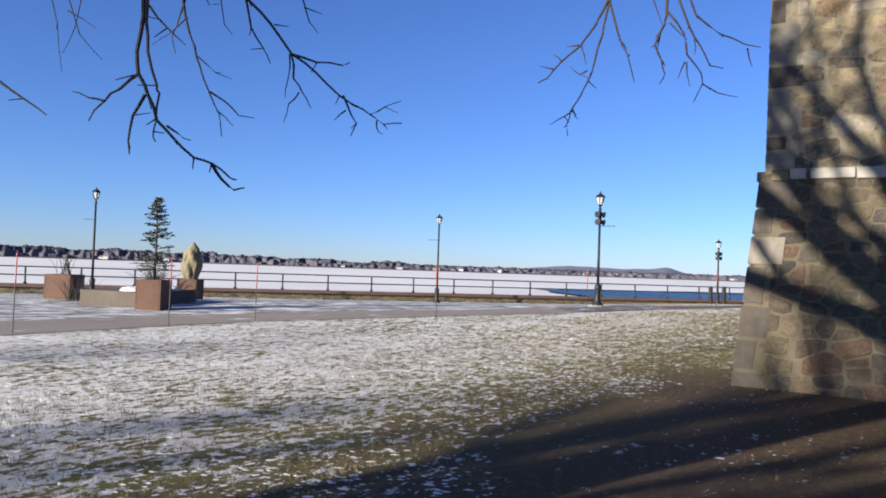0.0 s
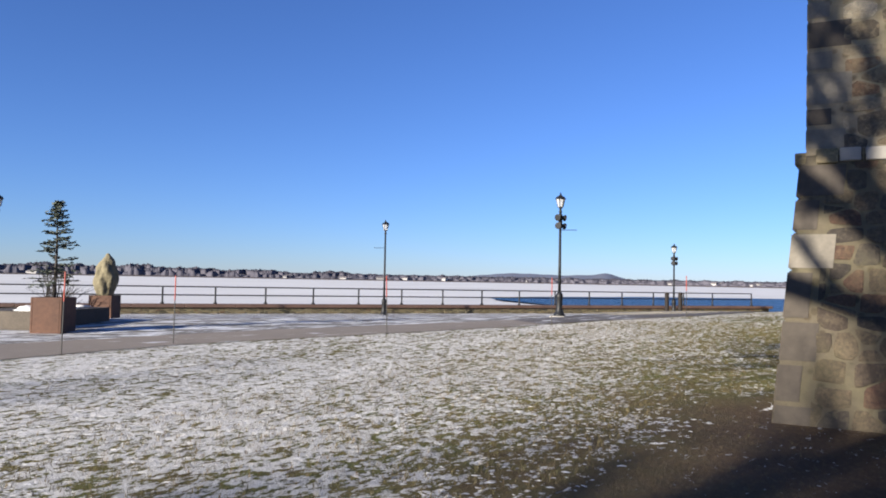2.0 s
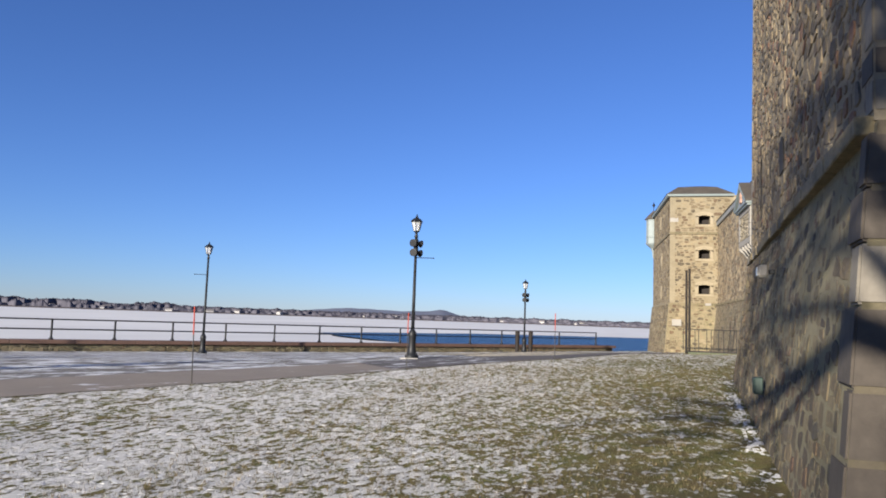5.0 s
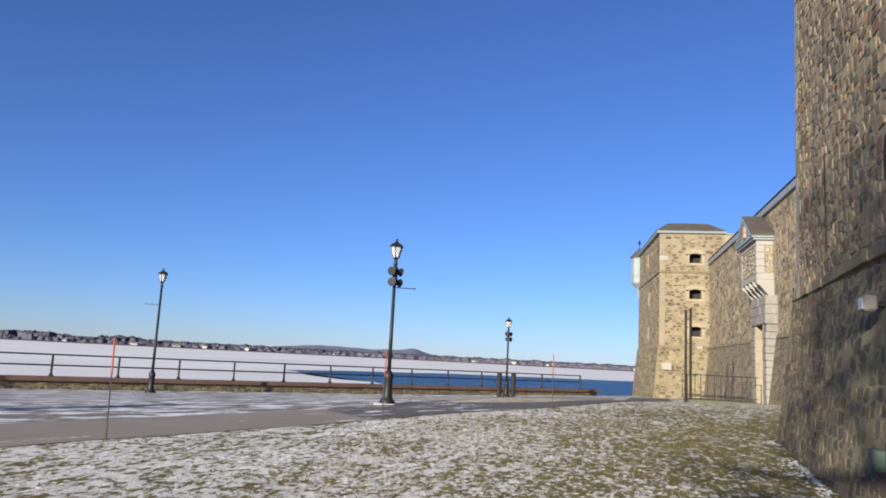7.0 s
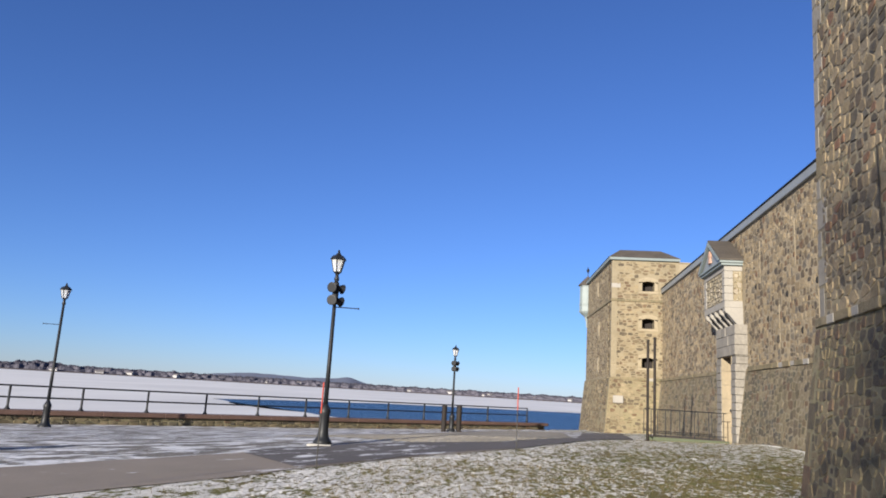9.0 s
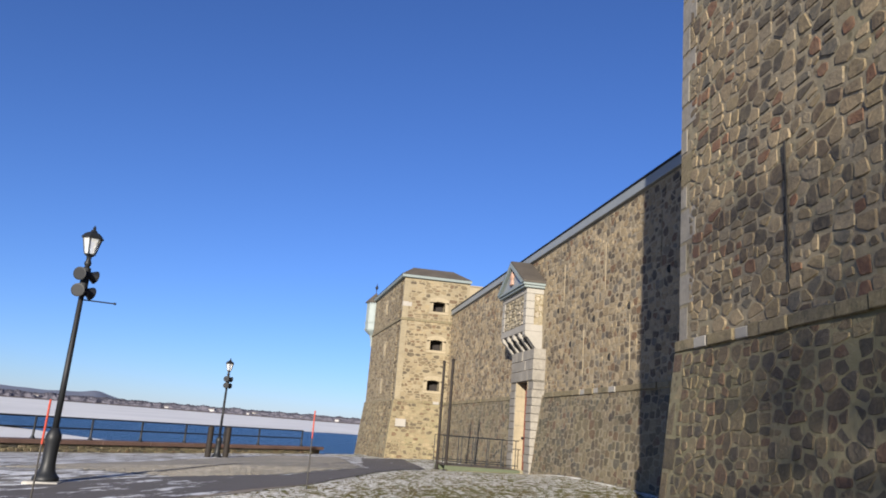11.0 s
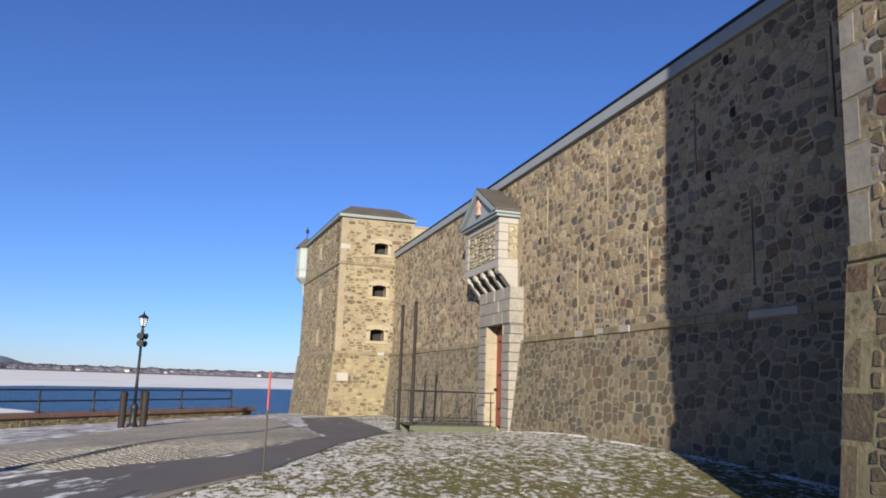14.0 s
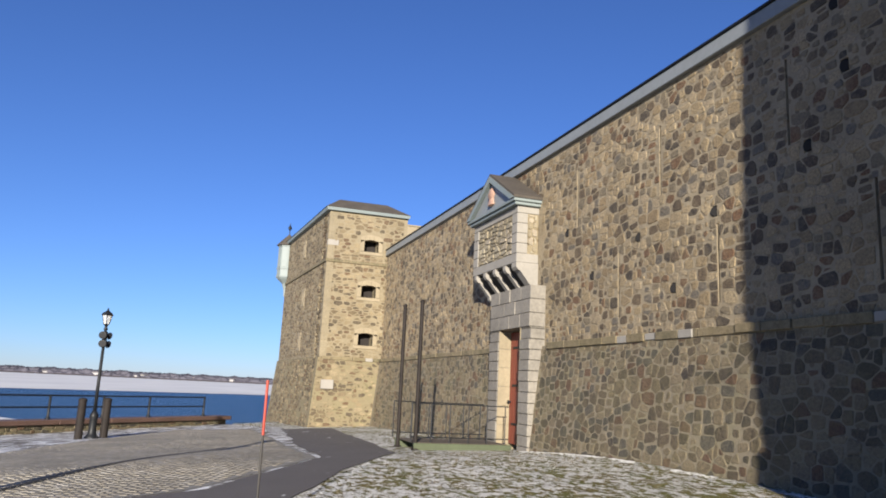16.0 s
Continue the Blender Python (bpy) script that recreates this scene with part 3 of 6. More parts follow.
def rubble_cells(region, su, sv, joint, seed, holes=(), small=0.0, bare=0.0, squared=0.92):
    """Outlines of irregular rounded stones that fill a convex region, clear of the holes (u0, u1, v0, v1).
    small: how many of the stones shrink into wide mortar; bare: how many are plastered over."""
    rng = random.Random(seed)
    us, vs = [p[0] for p in region], [p[1] for p in region]
    n = len(region)
    area = sum(region[i][0] * region[(i + 1) % n][1] - region[(i + 1) % n][0] * region[i][1] for i in range(n))
    edges = []
    for i in range(n):
        p, q = region[i], region[(i + 1) % n]
        du, dv = q[0] - p[0], q[1] - p[1]
        ln = math.hypot(du, dv)
        a, b = (dv / ln, -du / ln) if area > 0 else (-dv / ln, du / ln)
        edges.append((a, b, a * p[0] + b * p[1] - joint * 0.3))
    seeds = stone_seeds(us, vs, su, sv, rng)
    grid = collections.defaultdict(list)
    for k, (u, v, w) in enumerate(seeds):
        grid[int(u // 1), int(v // 1)].append(k)
    cells = []
    for k, (u, v, w) in enumerate(seeds):
        if not (min(us) - su < u * su < max(us) + su and min(vs) - sv < v * sv < max(vs) + sv):
            continue
        poly = [(u - 1.1, v - 1.1), (u + 1.1, v - 1.1), (u + 1.1, v + 1.1), (u - 1.1, v + 1.1)]
        iu, iv = int(u // 1), int(v // 1)
        for gu in range(iu - 2, iu + 3):
            for gv in range(iv - 2, iv + 3):
                for m in grid[gu, gv]:
                    if m != k and len(poly) >= 3:
                        a, b, c = seeds[m]
                        poly = clip(poly, 2 * (a - u), 2 * (b - v), a * a + b * b - u * u - v * v + w - c)
        if len(poly) < 3:
            continue
        poly = [(a * su, b * sv) for a, b in poly]
        # set the outline back by half the joint
        j = joint * rng.uniform(0.3, 0.8)
        full = poly
        for p, q in zip(full, full[1:] + full[:1]):
            du, dv = q[0] - p[0], q[1] - p[1]
            ln = math.hypot(du, dv)
            if ln > 1e-6 and len(poly) >= 3:
                poly = clip(poly, dv / ln, -du / ln, (dv * p[0] - du * p[1]) / ln - j)
        if len(poly) < 3:
            continue
        drop, shrink = rng.random() < bare, rng.random() < small
        cu, cv = sum(p[0] for p in poly) / len(poly), sum(p[1] for p in poly) / len(poly)
        if shrink:
            f = rng.uniform(0.55, 0.88)
            poly = [(cu + (a - cu) * f, cv + (b - cv) * f) for a, b in poly]
        if rng.random() < squared:
            # a roughly squared block, a little askew
            t = rng.gauss(0.0, 0.07)
            ct, st = math.cos(t), math.sin(t)
            for a, b in ((ct, st), (-ct, -st), (-st, ct), (st, -ct)):
                reach = max(a * (p[0] - cu) + b * (p[1] - cv) for p in poly)
                if len(poly) >= 3:
                    poly = clip(poly, a, b, a * cu + b * cv + reach * rng.uniform(0.73, 0.98))
        # worn corners
        soft = []
        for p, q in zip(poly, poly[1:] + poly[:1]):
            ln = math.dist(p, q)
            if ln < 0.02:
                soft.append(((p[0] + q[0]) / 2, (p[1] + q[1]) / 2))
                continue
            t0, t1 = rng.uniform(0.06, 0.2), rng.uniform(0.80, 0.94)
            soft += [(p[0] + (q[0] - p[0]) * t0, p[1] + (q[1] - p[1]) * t0), (p[0] + (q[0] - p[0]) * t1, p[1] + (q[1] - p[1]) * t1)]
        poly = soft
        for edge in edges:
            if len(poly) >= 3:
                poly = clip(poly, *edge)
        if len(poly) < 3 or drop:
            continue
        cu, cv = sum(p[0] for p in poly) / len(poly), sum(p[1] for p in poly) / len(poly)
        for h0, h1, g0, g1 in holes:
            if h0 < cu < h1 and g0 < cv < g1:
                poly = []
                break
            over = max(p[0] for p in poly) > h0 and min(p[0] for p in poly) < h1 and max(p[1] for p in poly) > g0 and min(p[1] for p in poly) < g1
            if over:
                gaps = ((h0 - cu, (1, 0, h0)), (cu - h1, (-1, 0, -h1)), (g0 - cv, (0, 1, g0)), (cv - g1, (0, -1, -g1)))
                poly = clip(poly, *max(gaps, key=lambda g: g[0])[1])
                if len(poly) < 3:
                    break
        if len(poly) < 3 or max(p[0] for p in poly) - min(p[0] for p in poly) < 0.05 or max(p[1] for p in poly) - min(p[1] for p in poly) < 0.04:
            continue
        cells.append(poly)
    return cells


def stone_shape(poly, proud, rng):
    """Vertices (u, v, d) and faces of one rounded stone."""
    cut = poly
    m = len(cut)
    cu, cv = sum(p[0] for p in cut) / m, sum(p[1] for p in cut) / m
    ta, tb = rng.uniform(-0.03, 0.03), rng.uniform(-0.03, 0.03)
    d = proud * rng.uniform(0.4, 1.3)
    vs = [(u, v, -0.02) for u, v in cut]
    vs += [(cu + (u - cu) * 0.985, cv + (v - cv) * 0.985, 0.4 * d) for u, v in cut]
    k = rng.uniform(0.86, 0.95)
    vs += [(cu + (u - cu) * k, cv + (v - cv) * k, max(0.002, d * rng.uniform(0.85, 1.1) + ta * (u - cu) + tb * (v - cv))) for u, v in cut]
    fs = []
    for r in (0, m):
        for i in range(m):
            fs.append((r + i, r + (i + 1) % m, r + m + (i + 1) % m, r + m + i))
    fs.append(tuple(2 * m + i for i in range(m)))
    return vs, fs


LATER = []


def rubble(parent, origin, u_dir, v_dir, region, mat, su=0.42, sv=0.34, joint=0.045, proud=0.03, seed=1, holes=(), near=None, small=0.0, bare=0.0):
    """Queues the stones of one wall face. near: a point in (u, v); the 300 stones about it become parts of their own."""
    LATER.append((parent, Vector(origin), Vector(u_dir).normalized(), Vector(v_dir).normalized(), region, mat, su, sv, joint, proud, seed, holes, near, small, bare))


def lay_rubble():
    for parent, o, u, v, region, mat, su, sv, joint, proud, seed, holes, near, small, bare in LATER:
        w = u.cross(v)
        rng = random.Random(seed + 77)
        cells = rubble_cells(region, su, sv, joint, seed, holes, small, bare)
        single = set()
        if near:
            order = sorted(range(len(cells)), key=lambda i: math.hypot(cells[i][0][0] - near[0], cells[i][0][1] - near[1]))
            single = set(order[:near[2] if len(near) > 2 else 150])
        verts, faces = [], []
        for i, poly in enumerate(cells):
            vs, fs = stone_shape(poly, proud, rng)
            pts = [o + u * a + v * b + w * c for a, b, c in vs]
            if i in single:
                c = sum(pts, Vector()) / len(pts)
                me = bpy.data.meshes.new("stone")
                me.from_pydata([p - c for p in pts], [], fs)
                me.materials.append(mat)
                ob = new("stone", me)
                ob.parent = parent
                ob.matrix_parent_inverse = parent.matrix_basis.inverted()
                ob.location = c
            else:
                k = len(verts)
                verts += pts
                faces += [tuple(a + k for a in f) for f in fs]
        if verts:
            me = bpy.data.meshes.new("rubble_stones")
            me.from_pydata(verts, [], faces)
            me.materials.append(mat)
            ob = new("rubble_stones", me)
            ob.parent = parent
            ob.matrix_parent_inverse = parent.matrix_basis.inverted()
            tagged(ob, kind="stuff")


STRING_Z = 2.65


def wall_with_holes(bm, o, u, n, u0, u1, v0, v1, holes, thick):
    """An upright wall from origin o along u, facing n, with rectangular openings (u0, u1, v0, v1) right through it."""
    o, u, n = Vector(o), Vector(u).normalized(), Vector(n).normalized()
    ub = sorted({u0, u1, *(h[0] for h in holes), *(h[1] for h in holes)})
    vb = sorted({v0, v1, *(h[2] for h in holes), *(h[3] for h in holes)})

    def at(a, b, d):
        return o + u * a + Vector((0, 0, b)) - n * d

    def quad(*ps):
        bm.faces.new([bm.verts.new(p) for p in ps])
    for a0, a1 in zip(ub, ub[1:]):
        for b0, b1 in zip(vb, vb[1:]):
            ca, cb = (a0 + a1) / 2, (b0 + b1) / 2
            if any(h[0] < ca < h[1] and h[2] < cb < h[3] for h in holes):
                continue
            quad(at(a0, b0, 0), at(a1, b0, 0), at(a1, b1, 0), at(a0, b1, 0))
            quad(at(a0, b0, thick), at(a0, b1, thick), at(a1, b1, thick), at(a1, b0, thick))
    for h in (*holes, (u0, u1, v0, v1)):
        a0, a1, b0, b1 = h
        quad(at(a0, b0, 0), at(a0, b0, thick), at(a1, b0, thick), at(a1, b0, 0))
        quad(at(a0, b1, 0), at(a1, b1, 0), at(a1, b1, thick), at(a0, b1, thick))
        quad(at(a0, b0, 0), at(a0, b1, 0), at(a0, b1, thick), at(a0, b0, thick))
        quad(at(a1, b0, 0), at(a1, b0, thick), at(a1, b1, thick), at(a1, b1, 0))
    bmesh.ops.remove_doubles(bm, verts=bm.verts, dist=1e-4)
    bmesh.ops.recalc_face_normals(bm, faces=bm.faces)


# curtain wall: upright above the string course, battered below it, with the doorway through both
DOOR_X0, DOOR_X1, DOOR_Z0, DOOR_Z1 = 15.27, 16.62, 0.12, 3.1
CUR_TOP = 7.5
SLITS = [(3.3 + 3.27 * k, 5.35, 6.75) for k in range(4)] + [(5.12 + 3.1 * k, 3.10, 4.46) for k in range(3)]
PUTLOGS = [(8.3, 4.69), (9.47, 3.49), (5.63, 7.22), (6.22, 5.24), (5.5, 6.2), (10.6, 4.65), (12.4, 4.1), (13.6, 5.3)]
bm = bmesh.new()
wall_with_holes(bm, (0.3, 0, 0), (1, 0, 0), (0, 1, 0), 0, 32.2, STRING_Z, CUR_TOP, [(DOOR_X0 - 0.3, DOOR_X1 - 0.3, STRING_Z, DOOR_Z1)] + [(x - 0.324, x - 0.276, a, b) for x, a, b in SLITS] + [(x - 0.37, x - 0.23, z - 0.1, z + 0.1) for x, z in PUTLOGS], 1.5)
wall_curtain = tagged(link("wall_curtain", bm, MORTAR), "tall curtain wall of tan rubble stone and pale mortar", "wall", kind="structure")


def batter(name, o, u, length, out_base, z0, z1, mat, thick=1.0, gap=None, step=0.07):
    """A battered lower wall whose face leans from out_base at z0 to step at z1; gap: a stretch left open for a door."""
    o, u = Vector(o), Vector(u).normalized()
    n = Vector((-u.y, u.x, 0))
    bm = bmesh.new()
    spans = [(0, length)] if not gap else [(0, gap[0]), (gap[1], length)]
    for a, b in spans:
        low = [o + u * a - n * thick, o + u * b - n * thick, o + u * b + n * out_base, o + u * a + n * out_base]
        high = [o + u * a - n * thick, o + u * b - n * thick, o + u * b + n * step, o + u * a + n * step]
        prism(bm, [p + Vector((0, 0, z0)) for p in low], [p + Vector((0, 0, z1)) for p in high])
    return link(name, bm, mat)


wall_curtain_foot = batter("wall_curtain_foot", (0.3, 0, 0), (1, 0, 0), 31.2, 0.46, -0.7, STRING_Z - 0.02, MORTAR_BROWN, 1.5, (DOOR_X0 - 0.3, DOOR_X1 - 0.3))
tagged(wall_curtain_foot, "battered foot of the curtain wall in dark mossy rubble", "wall", kind="structure")


def wall_top(name, x0, x1, y0, y1, z0, z1, mat, label):
    bm = bmesh.new()
    box(bm, x0, x1, y0, y1, z0, z1, 0.012)
    return tagged(link(name, bm, mat), label, "coping", kind="structure")


# black boards that stand for the shade inside the slits
for x, a, b in SLITS:
    bm = bmesh.new()
    box(bm, x - 0.023, x + 0.023, -0.2, -0.05, a + 0.002, b - 0.002)
    part("slit_shade", bm, DARK, wall_curtain, "dark board standing for the shade inside a loophole slit")
for x, z in PUTLOGS:
    bm = bmesh.new()
    lathe(bm, [(0.078, -0.12), (0.082, -0.02), (0.066, 0.004)], 9, pose(x, 0.0, z, -90, 0, 20), 1.25)
    part("putlog_plug", bm, DARK, wall_curtain, "dark rounded plug in a putlog hole")
coping = wall_top("trim_coping", 0.3, 31.3, -1.62, 0.10, CUR_TOP + 0.003, CUR_TOP + 0.26, COPING, "grey metal coping along the wall head")
wall_top("trim_coping_edge", 0.3, 31.3, -1.66, 0.14, CUR_TOP + 0.263, CUR_TOP + 0.31, BLACK, "thin dark roof edge over the coping")
rubble(wall_curtain, (32.0, 0, 0), (-1, 0, 0), (0, 0, 1), [(0.6, STRING_Z + 0.05), (31.7, STRING_Z + 0.05), (31.7, CUR_TOP - 0.05), (0.6, CUR_TOP - 0.05)], RUBBLE, 0.25, 0.20, 0.022, 0.010, 3, [(32 - 17.3, 32 - 14.63, 0, 4.2), (32 - 18.35, 32 - 14.95, 4.05, 6.3), (32 - 17.6, 32 - 16.0, 6.2, 7.3)] + [(32 - x - 0.035, 32 - x + 0.035, a, b) for x, a, b in SLITS] + [(32 - x - 0.09, 32 - x + 0.09, z - 0.12, z + 0.12) for x, z in PUTLOGS], (24.5, 5.0, 260), 0.25)
slope = Vector((0, -0.39, 3.33)).normalized()
rubble(wall_curtain_foot, (32.0, 0.46, -0.7), (-1, 0, 0), slope, [(1.2, 0.3), (31.7, 0.3), (31.7, 3.26), (1.2, 3.26)], RUBBLE_FOOT, 0.26, 0.215, 0.018, 0.008, 5, [(32 - 17.3, 32 - 14.63, 0, 4)], (24.0, 2.0, 260), 0.1)


def string_course(name, o, u, length, pale, seed, label, gap=None, proud=0.115):
    """A thin course of squared blocks; pale: stretches of light stone (from, to)."""
    o, u = Vector(o), Vector(u).normalized()
    n = Vector((-u.y, u.x, 0))
    rot = Matrix((u, n, Vector((0, 0, 1)))).transposed().to_4x4()
    top = tagged(empty(name, pose(0, 0, 0)), label, "string course", kind="structure")
    rng = random.Random(seed)
    s = 0.0
    while s < length - 0.1:
        e = min(length, s + rng.uniform(0.45, 1.0))
        for a, b in pale:
            if s < a < e:
                e = a
            if abs(s - a) < 1e-6:
                e = b
        if not (gap and s < gap[1] and e > gap[0]):
            bm = bmesh.new()
            lit = any(abs(s - a) < 1e-6 for a, b in pale)
            out = proud + rng.uniform(-0.012, 0.02)
            box(bm, s + 0.006, e - 0.006, -0.1, out, STRING_Z - 0.10 + rng.uniform(-0.01, 0.01), STRING_Z + 0.045 + rng.uniform(-0.01, 0.01), 0.01, Matrix.Translation(o) @ rot)
            part("block", bm, LIME if lit else STRING_MAT, top, "pale limestone block" if lit else "")
        s = e


STRING_MAT = stone_material("string_stone", [(0.161, 0.134, 0.0805), (0.187, 0.157, 0.101), (0.134, 0.117, 0.0738)], 0.5)
string_course("trim_string_curtain", (0.5, 0, 0), (1, 0, 0), 30.8, [(3.6, 4.7), (8.3, 8.7), (9.4, 9.75), (10.35, 10.7)], 5, "weathered string course with a few pale blocks", (14.12, 16.8))

# near bastion
B_SH, B_SAL = Vector((0.45, 2.85, 0)), Vector((-11.3, 3.87, 0))
BAST_TOP = 10.0
bm = bmesh.new()
prism(bm, [(-11.3, 3.87, STRING_Z), (-11.3, -13, STRING_Z), (0.6, -13, STRING_Z), (0.45, 2.85, STRING_Z)], [(-11.24, 3.79, BAST_TOP), (-11.24, -13, BAST_TOP), (0.56, -13, BAST_TOP), (0.41, 2.78, BAST_TOP)])
wall_bastion = tagged(link("wall_bastion", bm, MORTAR_BROWN), "corner bastion of tan and brown rubble stone", "wall", kind="structure")
bm = bmesh.new()
prism(bm, [(-11.62, 4.27, -0.8), (-11.62, -13, -0.8), (0.62, -13, -0.8), (0.42, 3.32, -0.8)], [(-11.38, 3.87, STRING_Z - 0.02), (-11.38, -13, STRING_Z - 0.02), (0.62, -13, STRING_Z - 0.02), (0.42, 2.92, STRING_Z - 0.02)])
# west foot: dark brown stone and mortar with tree shade put into the colour
RUBBLE_SHADED = stone_material("shaded_brown_rubble", [(0.0503, 0.0376, 0.0282), (0.0738, 0.057, 0.0389), (0.0322, 0.0268, 0.0228), (0.0671, 0.0369, 0.0255), (0.0805, 0.0637, 0.0422), (0.0436, 0.0369, 0.0316)], 0.4, 0.8, 0.1)
MORTAR_SHADED = mortar_material("shaded_old_mortar", (0.115, 0.094, 0.062), (0.06, 0.049, 0.033), 0.35)
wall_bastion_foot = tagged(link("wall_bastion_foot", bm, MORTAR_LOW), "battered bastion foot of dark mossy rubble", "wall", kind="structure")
wall_bastion_foot.data.materials.append(MORTAR_SHADED)
# faces turned west take the mortar that carries the shade
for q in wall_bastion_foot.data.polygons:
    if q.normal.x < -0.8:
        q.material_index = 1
bm = bmesh.new()
prism(bm, [(-11.5, 4.0, BAST_TOP + 0.003), (-11.5, -13.2, BAST_TOP + 0.003), (0.8, -13.2, BAST_TOP + 0.003), (0.65, 3.0, BAST_TOP + 0.003)], [(-9.3, 1.6, BAST_TOP + 0.95), (-9.3, -11, BAST_TOP + 0.95), (-1.6, -11, BAST_TOP + 0.95), (-1.6, 0.9, BAST_TOP + 0.95)])
tagged(link("roof_bastion", bm, SHINGLE), "low shingled bastion roof", "roof", kind="structure")
fb = (B_SAL - B_SH)
rubble(wall_bastion, (0.45, 2.877, 0), fb, (0, -0.0102, 1), [(0.32, STRING_Z + 0.06), (11.4, STRING_Z + 0.06), (11.4, 9.3), (0.32, 9.3)], RUBBLE_BROWN, 0.245, 0.185, 0.022, 0.013, 8, [(5.82, 6.48, 3.38, 4.05)], (2.0, 4.2, 150), 0.3)
rubble(wall_bastion, (-11.322, 3.87, 0), (0, -1, 0), (0.0082, 0, 1), [(0.36, STRING_Z + 0.06), (6.0, STRING_Z + 0.06), (6.0, 9.3), (0.36, 9.3)], RUBBLE_TAN, 0.40, 0.23, 0.018, 0.006, 9, (), (0.8, 4.0, 60))
f0, f1 = Vector((0.42, 3.32, -0.8)), Vector((-11.62, 4.27, -0.8))
fbv = Vector((0, -0.40, 3.43)).normalized()
rubble(wall_bastion_foot, f0, (f1 - f0), fbv, [(0.34, 0.5), (11.6, 0.5), (11.5, 3.36), (0.34, 3.36)], RUBBLE_LOW, 0.235, 0.195, 0.018, 0.015, 12, (), (2.5, 2.4, 150), 0.05)
rubble(wall_bastion_foot, (-11.62, 4.27, -0.8), (0, -1, 0), Vector((0.24, 0, 3.43)).normalized(), [(0.42, 0.45), (6.0, 0.45), (6.0, 3.36), (0.6, 3.36)], RUBBLE_SHADED, 0.32, 0.24, 0.018, 0.007, 13, (), (0.8, 2.0, 60), 0.0)
string_course("trim_string_bastion", B_SAL + Vector((0.02, 0.02, 0)), -fb, 11.7, [(9.75, 10.05), (10.75, 11.1)], 6, "mossy string course of squared blocks", None, 0.085)
string_course("trim_string_salient", (-11.3, -6, 0), (0, 1, 0), 9.78, [(6.6, 7.1), (8.3, 8.75), (8.75, 9.3), (9.33, 9.55)], 7, "string course of grey and pale blocks")


def quoins(name, corner, a, b, z0, z1, mat, label, seed, lean=(0, 0), pitch=(0.34, 0.5), other=0.25, alt=None):
    """Squared corner stones at a wall corner, long and short by turns along the two faces a and b."""
    top = tagged(empty(name, pose(0, 0, 0)), label, "quoins", kind="structure")
    rng = random.Random(seed)
    a, b = Vector((*a, 0)).normalized(), Vector((*b, 0)).normalized()
    z, flip = z0, False
    while z < z1 - 0.1:
        h = min(z1 - z, rng.uniform(*pitch))
        la, lb = (0.44, 0.24) if flip else (0.24, 0.42)
        la, lb = la * rng.uniform(0.85, 1.15), lb * rng.uniform(0.85, 1.15)
        push = 0.004 + rng.uniform(0, 0.006)

        def at(zz):
            k = (zz - z0) / (z1 - z0)
            return Vector((corner[0] + lean[0] * k, corner[1] + lean[1] * k, zz)) - (a + b) * push
        bm = bmesh.new()
        lo, hi = at(z + 0.008), at(z + h - 0.008)
        quad = lambda c: [c, c + a * (la + push), c + a * (la + push) + b * (lb + push), c + b * (lb + push)]  # noqa: E731
        if a.x * b.y - a.y * b.x > 0:
            prism(bm, quad(lo), quad(hi))
        else:
            prism(bm, quad(lo)[::-1], quad(hi)[::-1])
        bmesh.ops.bevel(bm, geom=list(bm.edges), offset=0.018, segments=2, affect="EDGES")
        part("quoin", bm, mat if rng.random() > other else (alt or (DRESSED if other > 0.5 else STRING_MAT)), top)
        z += h
        flip = not flip


quoins("trim_quoins_shoulder", (0.45, 2.85), fb.xy, (0.05, -1), STRING_Z + 0.05, BAST_TOP, ASHLAR, "grey limestone quoins of the bastion shoulder", 2, (-0.04, -0.07))
quoins("trim_quoins_salient", (-11.3, 3.87), -fb.xy, (0, -1), STRING_Z + 0.05, BAST_TOP, QUOIN, "grey limestone quoins of the bastion salient", 3, (0.06, -0.08), (0.22, 0.4), 0.4, QUOIN_DARK)
quoins("trim_quoins_salient_foot", (-11.60, 4.23), -fb.xy, (0, -1), -0.5, STRING_Z - 0.1, QUOIN, "large squared quoins on the battered foot", 4, (0.21, -0.30), (0.36, 0.56), 0.55, QUOIN_DARK)
quoins("trim_quoins_shoulder_foot", (0.42, 3.28), fb.xy, (0.05, -1), -0.4, STRING_Z - 0.1, RUBBLE_LOW, "mossy corner stones on the battered foot", 5, (0.0, -0.36))

# vertical joint and fittings on the long bastion face
FB_N = Vector((fb.y, -fb.x, 0)).normalized()
if FB_N.y < 0:
    FB_N = -FB_N
FB_U = fb.normalized()


def on_face(s, z, out=0.0):
    p = B_SH + FB_U * s + FB_N * out
    return Vector((p.x, p.y, z))


FACE_ROT = Matrix((FB_U, FB_N * -1, Vector((0, 0, 1)))).transposed().to_4x4()
bm = bmesh.new()
box(bm, -0.012, 0.012, -0.018, 0.0, 3.06, 4.6, 0.003, Matrix.Translation(on_face(2.73, 0)) @ FACE_ROT)
tagged(link("trim_joint", bm, DARK), "dark vertical joint in the bastion face", "joint", kind="structure")

# far tower
T_TOP = 9.4
TX = 31.35
T_SH, T_SAL = Vector((TX, 2.85, 0)), Vector((41.6, 3.5, 0))
WINDOWS = [(0.8, 3.53), (0.8, 5.74), (0.8, 7.89)]
bm = bmesh.new()
